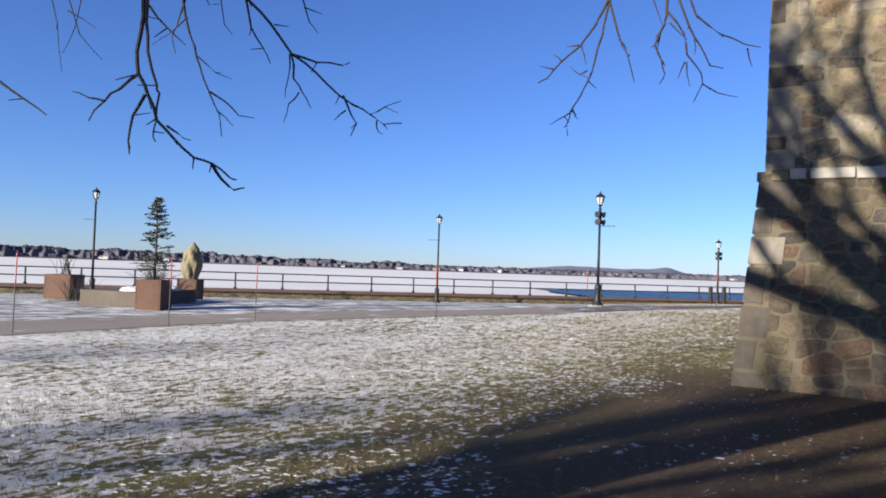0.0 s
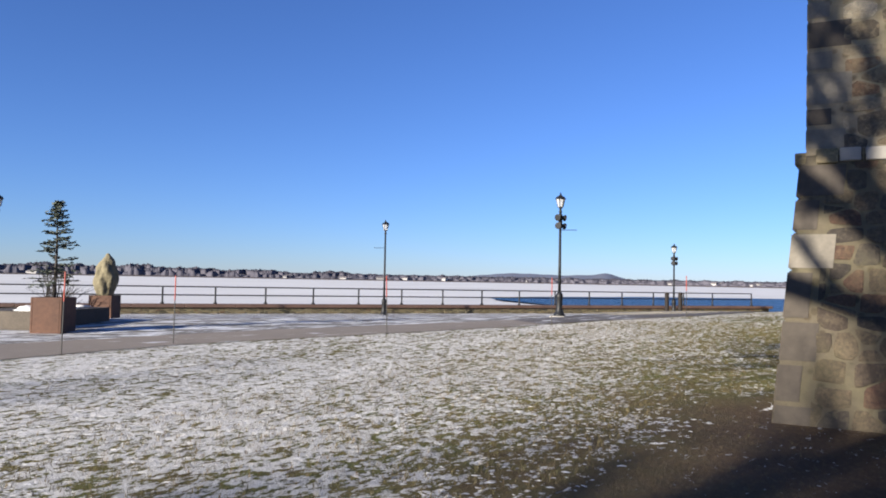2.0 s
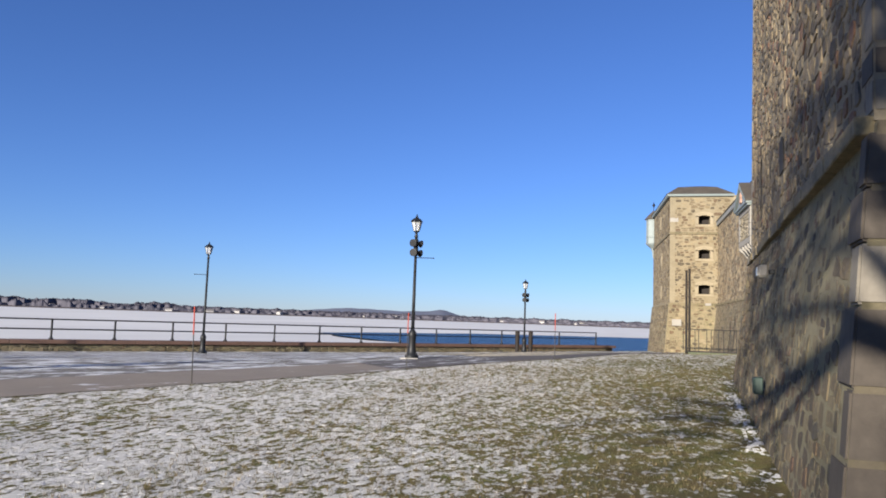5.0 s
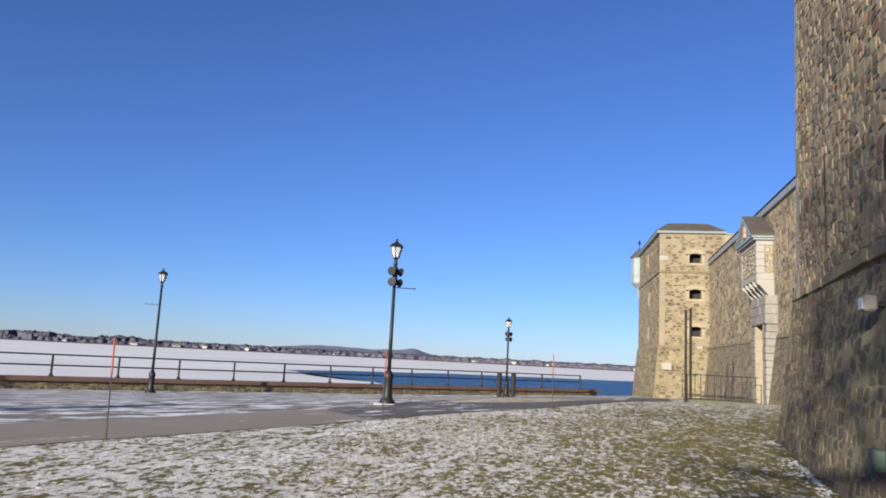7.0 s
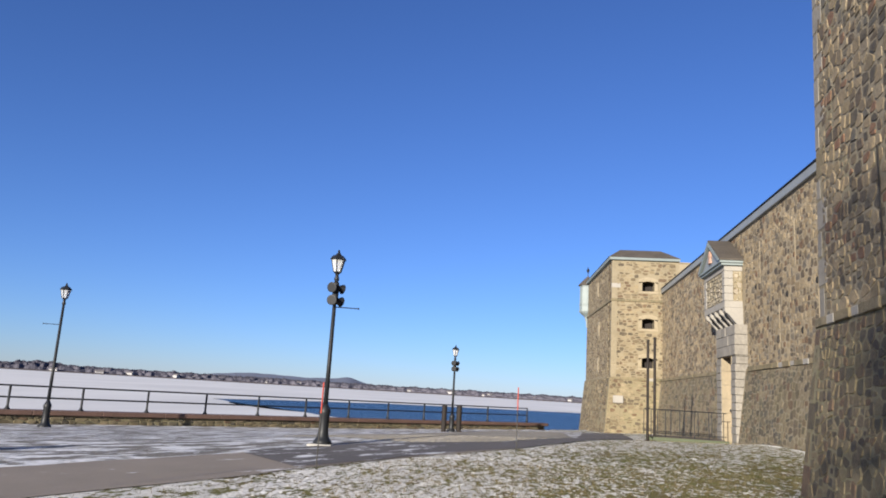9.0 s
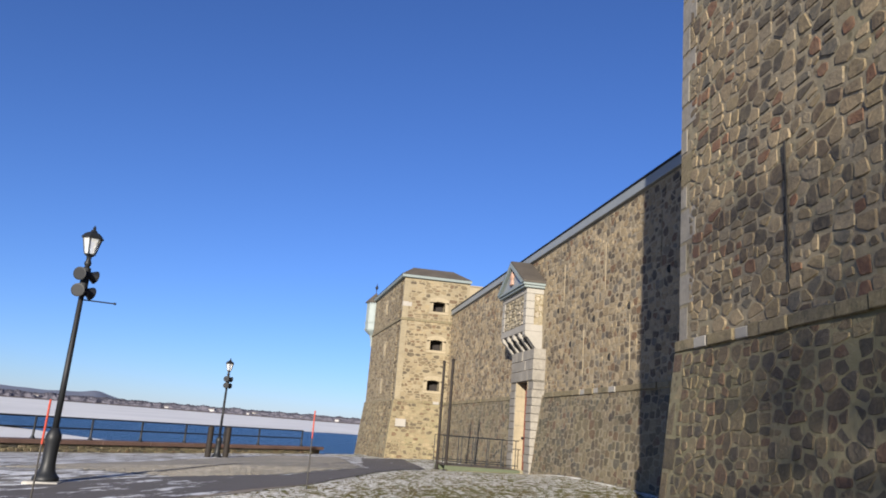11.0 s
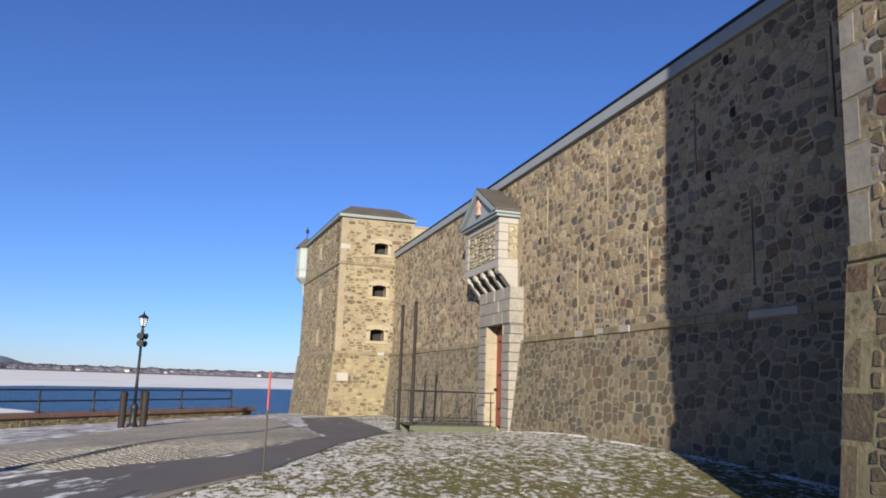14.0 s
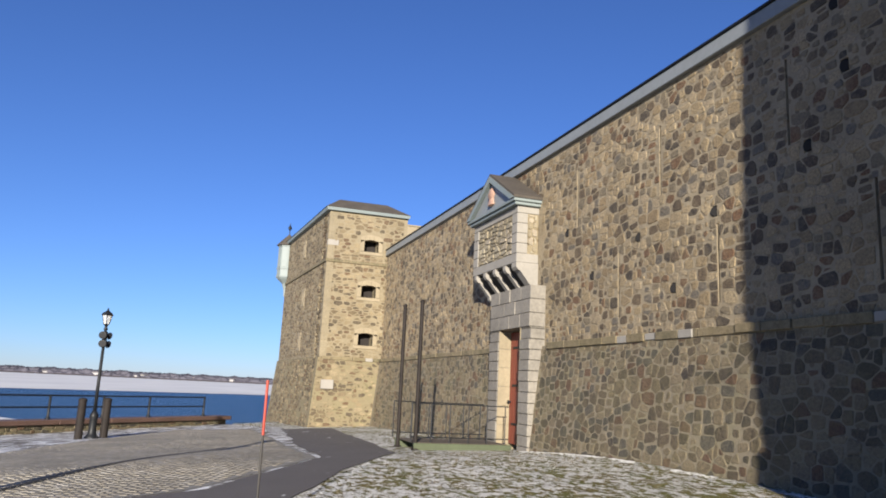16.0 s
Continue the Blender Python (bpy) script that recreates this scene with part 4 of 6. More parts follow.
# u runs towards -y from the shoulder
holes_t = [(2.85 - y - 0.34, 2.85 - y + 0.34, z - 0.27, z + 0.33) for y, z in WINDOWS]
wall_with_holes(bm, (TX, 2.85, 0), (0, -1, 0), (-1, 0, 0), 0, 3.6, STRING_Z, T_TOP, holes_t, 1.1)
wall_tower = tagged(link("wall_tower", bm, MORTAR_PALE), "sunlit tower flank of yellow rubble with three openings", "wall", kind="structure")
bm = bmesh.new()
prism(bm, [(TX + 1.12, 2.915, STRING_Z), (TX + 1.12, 1.8, STRING_Z), (40.4, 2.3, STRING_Z), (40.4, -0.75, STRING_Z), (41.6, -0.75, STRING_Z), (41.6, 3.5, STRING_Z)], [(TX + 1.12, 2.915, T_TOP), (TX + 1.12, 1.8, T_TOP), (40.4, 2.3, T_TOP), (40.4, -0.75, T_TOP), (41.6, -0.75, T_TOP), (41.6, 3.5, T_TOP)])
bmesh.ops.recalc_face_normals(bm, faces=bm.faces)
box(bm, TX + 0.003, 41.597, -0.9, -0.753, STRING_Z, T_TOP)
wall_tower_face = tagged(link("wall_tower_face", bm, MORTAR_PALE), "tower face of rubble towards the lake", "wall", kind="structure")
bm = bmesh.new()
prism(bm, [(TX - 0.40, -4.1, -1.2), (42.0, -4.1, -1.2), (42.0, 3.92, -1.2), (TX - 0.40, 3.25, -1.2)], [(TX - 0.06, -4.1, STRING_Z - 0.02), (41.66, -4.1, STRING_Z - 0.02), (41.66, 3.57, STRING_Z - 0.02), (TX - 0.06, 2.91, STRING_Z - 0.02)])
box(bm, TX - 0.2, 41.95, -4.0, 3.2, -4.0, -1.203)
wall_tower_foot = tagged(link("wall_tower_foot", bm, MORTAR_TOWER_FOOT), "battered foot of the tower in yellow mossy rubble", "wall", kind="structure")
bm = bmesh.new()
prism(bm, [(TX - 0.22, -0.98, T_TOP + 0.143), (41.9, -0.98, T_TOP + 0.143), (41.9, 3.75, T_TOP + 0.143), (TX - 0.22, 3.08, T_TOP + 0.143)], [(TX + 0.62, 0.0, 10.12), (41.1, 0.0, 10.12), (41.1, 2.9, 10.12), (TX + 0.62, 2.35, 10.12)])
prism(bm, [(TX + 0.62, 0.0, 10.123), (41.1, 0.0, 10.123), (41.1, 2.9, 10.123), (TX + 0.62, 2.35, 10.123)], [(TX + 3.0, 0.6, 10.6), (39.0, 0.6, 10.6), (39.0, 1.1, 10.6), (TX + 3.0, 1.0, 10.6)])
tagged(link("roof_tower", bm, SHINGLE), "low hipped tower roof of weathered dark shingles", "roof", kind="structure")
bm = bmesh.new()
prism(bm, [(TX - 0.16, -0.94, T_TOP + 0.003), (41.8, -0.94, T_TOP + 0.003), (41.8, 3.68, T_TOP + 0.003), (TX - 0.16, 3.0, T_TOP + 0.003)], [(TX - 0.2, -0.97, T_TOP + 0.14), (41.85, -0.97, T_TOP + 0.14), (41.85, 3.72, T_TOP + 0.14), (TX - 0.2, 3.05, T_TOP + 0.14)])
tagged(link("trim_tower_eave", bm, TRIM), "pale painted eave board of the tower", "eave", kind="structure")
bm = bmesh.new()
prism(bm, [(TX - 0.06, -0.74, 7.0), (TX, -0.74, 7.0), (41.65, 3.45, 7.0), (41.65, 3.56, 7.0), (TX - 0.06, 2.91, 7.0)], [(TX - 0.06, -0.74, 7.12), (TX, -0.74, 7.12), (41.65, 3.45, 7.12), (41.65, 3.56, 7.12), (TX - 0.06, 2.91, 7.12)])
tagged(link("trim_tower_cornice", bm, STRING_MAT), "thin stone cornice round the tower", "cornice", kind="structure")
holes_r = [(a - 0.22, b + 0.22, c - 0.16, d + 0.30) for a, b, c, d in holes_t]
rubble(wall_tower, (TX, 2.85, 0), (0, -1, 0), (0, 0, 1), [(0.3, STRING_Z + 0.05), (3.58, STRING_Z + 0.05), (3.58, 9.3), (0.3, 9.3)], RUBBLE_TOWER, 0.31, 0.19, 0.032, 0.012, 21, holes_r, (1.5, 5.5, 110), 0.12, 0.03)
rubble(wall_tower_face, (41.6, 3.5, 0), (T_SH - T_SAL), (0, 0, 1), [(0.1, STRING_Z + 0.05), (10.0, STRING_Z + 0.05), (10.0, 9.3), (0.1, 9.3)], RUBBLE_TOWER, 0.31, 0.2, 0.04, 0.008, 22, small=0.25, bare=0.06)
rubble(wall_tower_foot, (TX - 0.40, 3.25, -1.2), (0, -1, 0), Vector((0.34, 0, 3.83)).normalized(), [(0.1, 0.6), (4.5, 0.6), (4.5, 3.8), (0.4, 3.8)], RUBBLE_TOWER, 0.33, 0.21, 0.04, 0.008, 23, small=0.3, bare=0.18)
rubble(wall_tower_foot, (42.0, 3.925, -1.2), (-11.05, -0.67, 0), Vector((0, -0.34, 3.83)).normalized(), [(0.3, 0.3), (10.5, 0.3), (10.4, 3.8), (0.4, 3.8)], RUBBLE_TOWER, 0.33, 0.21, 0.04, 0.008, 24, small=0.3, bare=0.18)
quoins("trim_quoins_tower", (TX, 2.85), (0, -1), (T_SAL - T_SH).xy, STRING_Z + 0.05, T_TOP, LIME, "pale limestone quoins of the tower corner", 6, (0, 0), (0.24, 0.40), 0.88, TOWER_QUOIN)
string_course("trim_string_tower", (TX, -4.0, 0), (0, 1, 0), 6.85, [(4.4, 4.75)], 9, "mossy string course of the tower")


def tower_window(y, z, deep):
    """A splayed opening with a pale dressed surround, an arched head and a shutter."""
    top = tagged(empty("window_%d" % deep, pose(TX, y, z)), "small tower opening with pale stone surround and dark shutter", "window", kind="structure")
    o = Matrix.Translation((-0.035, 0, 0))
    for nm, y0, y1, z0, z1 in (("jamb", -0.54, -0.34, -0.26, 0.28), ("jamb", 0.34, 0.54, -0.26, 0.28), ("sill", -0.56, 0.56, -0.42, -0.27)):
        bm = bmesh.new()
        box(bm, 0, 0.3, y0, y1, z0, z1, 0.015, o)
        part(nm, bm, DRESSED, top)
    for k in range(5):
        bm = bmesh.new()
        a0, a1 = -0.54 + 0.216 * k, -0.54 + 0.216 * (k + 1)
        rise = lambda a: 0.15 * (1 - (a / 0.54) ** 2)  # noqa: E731
        prism(bm, [(0, a0 + .004, 0.16 + rise(a0)), (0.3, a0 + .004, 0.16 + rise(a0)), (0.3, a1 - .004, 0.16 + rise(a1)), (0, a1 - .004, 0.16 + rise(a1))], [(0, a0 + .004, 0.40 + rise(a0)), (0.3, a0 + .004, 0.40 + rise(a0)), (0.3, a1 - .004, 0.40 + rise(a1)), (0, a1 - .004, 0.40 + rise(a1))])
        bmesh.ops.transform(bm, matrix=o, verts=bm.verts)
        bmesh.ops.recalc_face_normals(bm, faces=bm.faces)
        part("voussoir", bm, DRESSED, top)
    bm = bmesh.new()
    box(bm, 0.62, 0.66, -0.33, 0.33, -0.26, 0.32, 0.004)
    part("shutter", bm, RUSTY, top, "dark wooden shutter")


for k, (y, z) in enumerate(WINDOWS):
    tower_window(y, z, k + 1)


def tower_loophole(along, z, number):
    """A narrow dark slit between pale dressed stones on the tower's lake face."""
    u = (T_SAL - T_SH).normalized()
    rot = Matrix((u, Vector((-u.y, u.x, 0)), Vector((0, 0, 1)))).transposed().to_4x4()
    top = tagged(empty("window_%d" % number, Matrix.Translation(T_SH + u * along + Vector((0, 0, z))) @ rot), "narrow loophole between pale dressed stones", "window", kind="structure")
    for nm, x0, x1, z0, z1 in (("jamb", -0.3, -0.06, -0.3, 0.3), ("jamb", 0.06, 0.3, -0.3, 0.3), ("sill", -0.32, 0.32, -0.46, -0.304), ("lintel", -0.32, 0.32, 0.304, 0.46)):
        bm = bmesh.new()
        box(bm, x0, x1, -0.1, 0.03, z0, z1, 0.012)
        part(nm, bm, DRESSED, top)
    # no hole is cut: a near-black strip gives the shade in the slit
    bm = bmesh.new()
    box(bm, -0.058, 0.058, -0.1, 0.008, -0.3, 0.3)
    part("slit", bm, DARK, top, "flat dark strip standing for the shade in the slit")


for k, (a, z) in enumerate(((5.3, 8.35), (4.6, 5.75), (4.75, 3.5))):
    tower_loophole(a, z, 4 + k)

bm = bmesh.new()
box(bm, -0.02, 0.12, -0.28, 0.28, -0.2, 0.2, 0.01, pose(TX - 0.235, 2.44, 1.45, 0, 5.0, 0))
tagged(link("plaque", bm, LIME), "white stone plaque set in the tower foot", "plaque")
bm = bmesh.new()
box(bm, 0, 0.9, 0, 2.2, 0, 1.1, 0.02, pose(36.6, -3.6, 9.2))
box(bm, -0.05, 0.95, -0.05, 2.25, 1.1, 1.18, 0.01, pose(36.6, -3.6, 9.2))
tagged(link("wall_inner", bm, DRESSED), "pale wall head inside the fort beside the tower", "wall", kind="structure")


def watch_turret():
    top = tagged(empty("watch_turret", pose(41.62, 3.5, 0)), "pale grey-green wooden watch turret on the tower corner with shingled cap", "turret")
    bm = bmesh.new()
    lathe(bm, [(0.05, 6.35), (0.09, 6.75), (0.2, 7.1), (0.5, 7.36), (0.56, 7.45)], 8)
    part("corbel", bm, TRIM, top)
    bm = bmesh.new()
    lathe(bm, [(0.55, 7.45), (0.55, 9.28)], 8)
    body = part("body", bm, TRIM, top)
    for k in range(8):
        a = 2 * math.pi * (k + 0.5) / 8
        bm = bmesh.new()
        box(bm, 0.505, 0.53, -0.15, 0.15, 8.05, 9.18, 0.004, pose(0, 0, 0, 0, 0, math.degrees(a)))
        part("panel", bm, TRIM, body)
    for z in (7.45, 7.92, 9.26):
        bm = bmesh.new()
        lathe(bm, [(0.585, z), (0.595, z + 0.08)], 8)
        part("band", bm, TRIM, body)
    bm = bmesh.new()
    lathe(bm, [(0.70, 9.34), (0.67, 9.39), (0.34, 9.75), (0.05, 10.05)], 8)
    cap = part("cap", bm, SHINGLE, top, "dark shingled cap")
    bm = bmesh.new()
    lathe(bm, [(0.025, 10.0), (0.025, 10.3), (0.1, 10.42), (0.11, 10.5), (0.03, 10.62), (0.015, 10.75)], 8)
    part("finial", bm, BLACK, cap, "black iron finial")


watch_turret()


# ---- doorway, box above it and bridge ----
def doorway():
    top = tagged(empty("doorway", pose(0, 0, 0)), "rusticated grey limestone doorway around a tall opening", "doorway", kind="structure")
    rng = random.Random(3)
    for x0, x1 in ((14.68, DOOR_X0 - 0.003), (DOOR_X1 + 0.003, 17.25)):
        z = -0.35
        while z < 3.08:
            h = min(0.262, 3.1 - z)
            bm = bmesh.new()
            box(bm, x0 + rng.uniform(-0.012, 0.012) * (x0 < 15), x1, -0.30, 0.42 + rng.uniform(-0.012, 0.012) - 0.02 * (z > 2.6), z + 0.009, z + h - 0.003, 0.014)
            part("ashlar", bm, ASHLAR, top)
            z += h
    # inner lining of the piers, set back, that closes the joints
    for x0, x1 in ((14.74, DOOR_X0 - 0.02), (DOOR_X1 + 0.02, 17.19)):
        bm = bmesh.new()
        box(bm, x0, x1, -0.28, 0.375, -0.4, 4.0)
        part("backing", bm, MORTAR_LOW, top)
    xs = [14.68, 15.27, 15.95, 16.62, 17.25]
    for row, z in enumerate((3.1, 3.45, 3.8)):
        cut = xs if row % 2 == 0 else [14.68, 15.0, 15.6, 16.3, 17.25]
        for a, b in zip(cut, cut[1:]):
            bm = bmesh.new()
            box(bm, a + 0.006, b - 0.006, -0.28, 0.42 + rng.uniform(-0.012, 0.012), z + 0.005, z + 0.345, 0.012)
            part("ashlar", bm, ASHLAR, top)
    for x0, x1 in ((DOOR_X1 - 0.02, DOOR_X1), (DOOR_X0, DOOR_X0 + 0.02)):
        for k in range(6):
            bm = bmesh.new()
            box(bm, x0, x1, -0.2, 0.4, 0.12 + 0.5 * k, 0.12 + 0.5 * (k + 1) - 0.012)
            part("reveal", bm, DRESSED, top)


doorway()


def red_door():
    top = tagged(empty("door_1", pose(DOOR_X0, 0.0, DOOR_Z0)), "closed oxide-red plank door with iron hinges", "door", kind="structure")
    w = DOOR_X1 - DOOR_X0
    for k in range(9):
        bm = bmesh.new()
        box(bm, 0.025 + (w - 0.05) * k / 9 + 0.003, 0.025 + (w - 0.05) * (k + 1) / 9 - 0.003, 0, 0.06, 0.02, 2.94, 0.006)
        part("plank", bm, REDWOOD, top)
    for z in (0.5, 1.5, 2.5):
        bm = bmesh.new()
        box(bm, 0.05, w - 0.2, 0.06, 0.075, z, z + 0.06, 0.003)
        part("hinge", bm, BLACK, top)
    bm = bmesh.new()
    lathe(bm, [(0.03, 0), (0.03, 0.05), (0.045, 0.06), (0.04, 0.09)], 10, pose(w - 0.12, 0.06, 1.1, -90, 0, 0))
    part("handle", bm, BLACK, top)


red_door()


EMBLEM = plain("red_and_cream_paint", (0.361, 0.224, 0.163), 0.6, grain=9, vary=0.5)


def box_over_door():
    """The stone box on corbels over the doorway, with a painted gable and a shingled roof."""
    top = tagged(empty("machicolation", pose(15.15, 0, 4.15)), "stone box on corbels over the door with painted gable", "machicolation", kind="structure")
    W, D = 3.1, 0.62
    bm = bmesh.new()
    box(bm, 0.03, W - 0.03, 0.01, D - 0.03, 0.75, 2.08)
    part("core", bm, MORTAR_PALE, top)
    for x0, x1, y0, y1, z0, z1 in ((0, W, 0.0, D, 0.62, 0.86), (0, W, 0, D, 1.93, 2.12)):
        bm = bmesh.new()
        box(bm, x0, x1, y0, y1, z0, z1, 0.015)
        part("course", bm, LIME, top, "pale limestone course")
    for x0, x1 in ((0, 0.34), (W - 0.34, W)):
        for k in range(4):
            bm = bmesh.new()
            box(bm, x0, x1, D - 0.3, D + 0.004, 0.86 + 0.267 * k + 0.004, 0.86 + 0.267 * (k + 1) - 0.004, 0.012)
            part("ashlar", bm, LIME, top)
    rng = random.Random(5)
    for k, poly in enumerate(rubble_cells([(0.37, 0.88), (W - 0.37, 0.88), (W - 0.37, 1.91), (0.37, 1.91)], 0.34, 0.17, 0.03, 31)):
        vs, fs = stone_shape(poly, 0.03, rng)
        me = bpy.data.meshes.new("stone")
        me.from_pydata([(a, D - 0.03 + c, b) for a, b, c in vs], [], [f[::-1] for f in fs])
        me.materials.append(RUBBLE_GREY)
        ob = new("stone", me)
        ob.parent = top
    for k, poly in enumerate(rubble_cells([(0.04, 0.88), (0.30, 0.88), (0.30, 1.91), (0.04, 1.91)], 0.2, 0.2, 0.03, 32)):
        vs, fs = stone_shape(poly, 0.03, rng)
        me = bpy.data.meshes.new("stone")
        me.from_pydata([(0.03 - c, a, b) for a, b, c in vs], [], [f[::-1] for f in fs])
        me.materials.append(RUBBLE_GREY)
        ob = new("stone", me)
        ob.parent = top
    # corbels: sloping consoles, the slots between them filled with near-black wedges
    for k in range(5):
        x = [0.0, 0.70, 1.40, 2.10, 2.80][k]
        wdt = 0.30 if k == 0 else 0.17
        bm = bmesh.new()
        prof = [(0.0, -0.12), (0.10, -0.12), (0.17, -0.06), (0.19, 0.02), (0.50, 0.40), (0.57, 0.43), (D, 0.50), (D, 0.62), (0.0, 0.62)]
        a = [bm.verts.new((x, y, z)) for y, z in prof]
        b = [bm.verts.new((x + wdt, y, z)) for y, z in prof]
        bm.faces.new(a)
        bm.faces.new(b[::-1])
        for i in range(len(prof)):
            j = (i + 1) % len(prof)
            bm.faces.new((a[j], a[i], b[i], b[j]))
        bmesh.ops.recalc_face_normals(bm, faces=bm.faces)
        part("corbel", bm, LIME, top, "pale stone corbel")
    for x0, x1 in ((0.30, 0.70), (0.87, 1.40), (1.57, 2.10), (2.27, 2.80)):
        bm = bmesh.new()
        a = [bm.verts.new((x, y, z)) for x in (x0, x1) for y, z in ((0.0, 0.0), (0.06, 0.0), (0.50, 0.5), (0.50, 0.618), (0.0, 0.618))]
        bm.faces.new(a[:5])
        bm.faces.new(a[:4:-1])
        for i in range(5):
            j = (i + 1) % 5
            bm.faces.new((a[j], a[i], a[5 + i], a[5 + j]))
        bmesh.ops.recalc_face_normals(bm, faces=bm.faces)
        part("slot", bm, DARK, top, "near-black wedge filling the drop slot between the corbels")
    # cornice, gable frame and roof
    bm = bmesh.new()
    box(bm, -0.10, W + 0.10, 0.0, D + 0.12, 2.12, 2.20, 0.012)
    box(bm, -0.16, W + 0.16, 0.0, D + 0.18, 2.203, 2.28, 0.012)
    part("cornice", bm, TRIM, top, "grey-green painted cornice")
    px, pz = W / 2, 3.28
    for sgn in (-1, 1):
        bm = bmesh.new()
        e = px + sgn * (W / 2 + 0.18)
        lo = [(e, 0.0, 2.285), (e, D + 0.2, 2.285), (px, D + 0.2, pz), (px, 0.0, pz)]
        hi = [(p[0], p[1], p[2] + 0.07) for p in lo]
        prism(bm, lo, hi) if sgn < 0 else prism(bm, lo[::-1], hi[::-1])
        bmesh.ops.recalc_face_normals(bm, faces=bm.faces)
        part("roof_slope", bm, SHINGLE, top, "weathered shingles")
        bm = bmesh.new()
        q = [(e, 2.283), (px, pz), (px, pz - 0.17), (e - sgn * 0.27, 2.283)]
        a = [bm.verts.new((x, D + 0.11, z)) for x, z in q]
        b = [bm.verts.new((x, D + 0.215, z)) for x, z in q]
        bm.faces.new(a)
        bm.faces.new(b[::-1])
        for i in range(4):
            j = (i + 1) % 4
            bm.faces.new((a[j], a[i], b[i], b[j]))
        bmesh.ops.recalc_face_normals(bm, faces=bm.faces)
        part("rake", bm, TRIM, top, "grey-green painted rake board")
    bm = bmesh.new()
    prism(bm, [(0.02, 0.0, 2.285), (W - 0.02, 0.0, 2.285), (W - 0.02, D + 0.1, 2.285), (0.02, D + 0.1, 2.285)], [(px - 0.01, 0.0, pz - 0.02), (px + 0.01, 0.0, pz - 0.02), (px + 0.01, D + 0.1, pz - 0.02), (px - 0.01, D + 0.1, pz - 0.02)])
    part("gable", bm, COPING, top, "grey painted gable panel")
    bm = bmesh.new()
    lathe(bm, [(0.1, 0), (0.2, 0.03), (0.14, 0.2), (0.2, 0.32), (0.12, 0.46), (0.05, 0.52)], 9, pose(px, D + 0.13, 2.42), 0.35)
    part("emblem", bm, EMBLEM, top, "small painted carved emblem")


box_over_door()


def bridge():
    top = tagged(empty("footbridge", pose(0, 0, 0)), "wooden footbridge to the door with pale green side beams", "footbridge")
    for k in range(16):
        bm = bmesh.new()
        y = 0.5 + k * 0.15
        box(bm, 15.65, 17.25, y + 0.005, y + 0.145, 0.13, 0.17, 0.004)
        part("plank", bm, WOOD, top)
    for x in (15.55, 17.25):
        bm = bmesh.new()
        box(bm, x, x + 0.1, 0.43, 2.98, -0.10, 0.16, 0.01)
        part("beam", bm, GREENWOOD, top, "pale green beam")
    rail = tagged(empty("bridge_railing", pose(0, 0, 0)), "thin black iron railings on both sides of the footbridge", "railing")
    for x in (15.6, 17.3):
        for k in range(6):
            y = 0.6 + k * 0.49
            bm = bmesh.new()
            lathe(bm, [(0.028, 0), (0.028, 0.02), (0.014, 0.03), (0.014, 0.92)], 8, pose(x, y, 0.19))
            part("post", bm, BLACK, rail)
        for z in (1.10, 0.30):
            bm = bmesh.new()
            tube(bm, [(x, 0.5, z), (x, 3.05, z)], 0.014, 6)
            part("bar", bm, BLACK, rail)
    for x, z in ((17.2, 3.66), (15.62, 3.62)):
        pole = tagged(empty("iron_pole", pose(x, 2.93, ground_z(x, 2.93))), "tall slim brown steel pole at the footbridge", "pole", group="poles at the footbridge")
        bm = bmesh.new()
        lathe(bm, [(0.05, -0.05), (0.048, z - ground_z(x, 2.93) - 0.06)], 10)
        part("shaft", bm, RUSTY, pole)
        bm = bmesh.new()
        lathe(bm, [(0.055, z - ground_z(x, 2.93) - 0.06), (0.06, z - ground_z(x, 2.93) - 0.01), (0.02, z - ground_z(x, 2.93) + 0.02)], 10)
        part("cap", bm, RUSTY, pole)
        bm = bmesh.new()
        lathe(bm, [(0.1, 0.0), (0.1, 0.03), (0.055, 0.06)], 10)
        part("foot", bm, RUSTY, pole)


bridge()


# ---- lake wall, railing, lamps ----
CAP_Z = -0.26


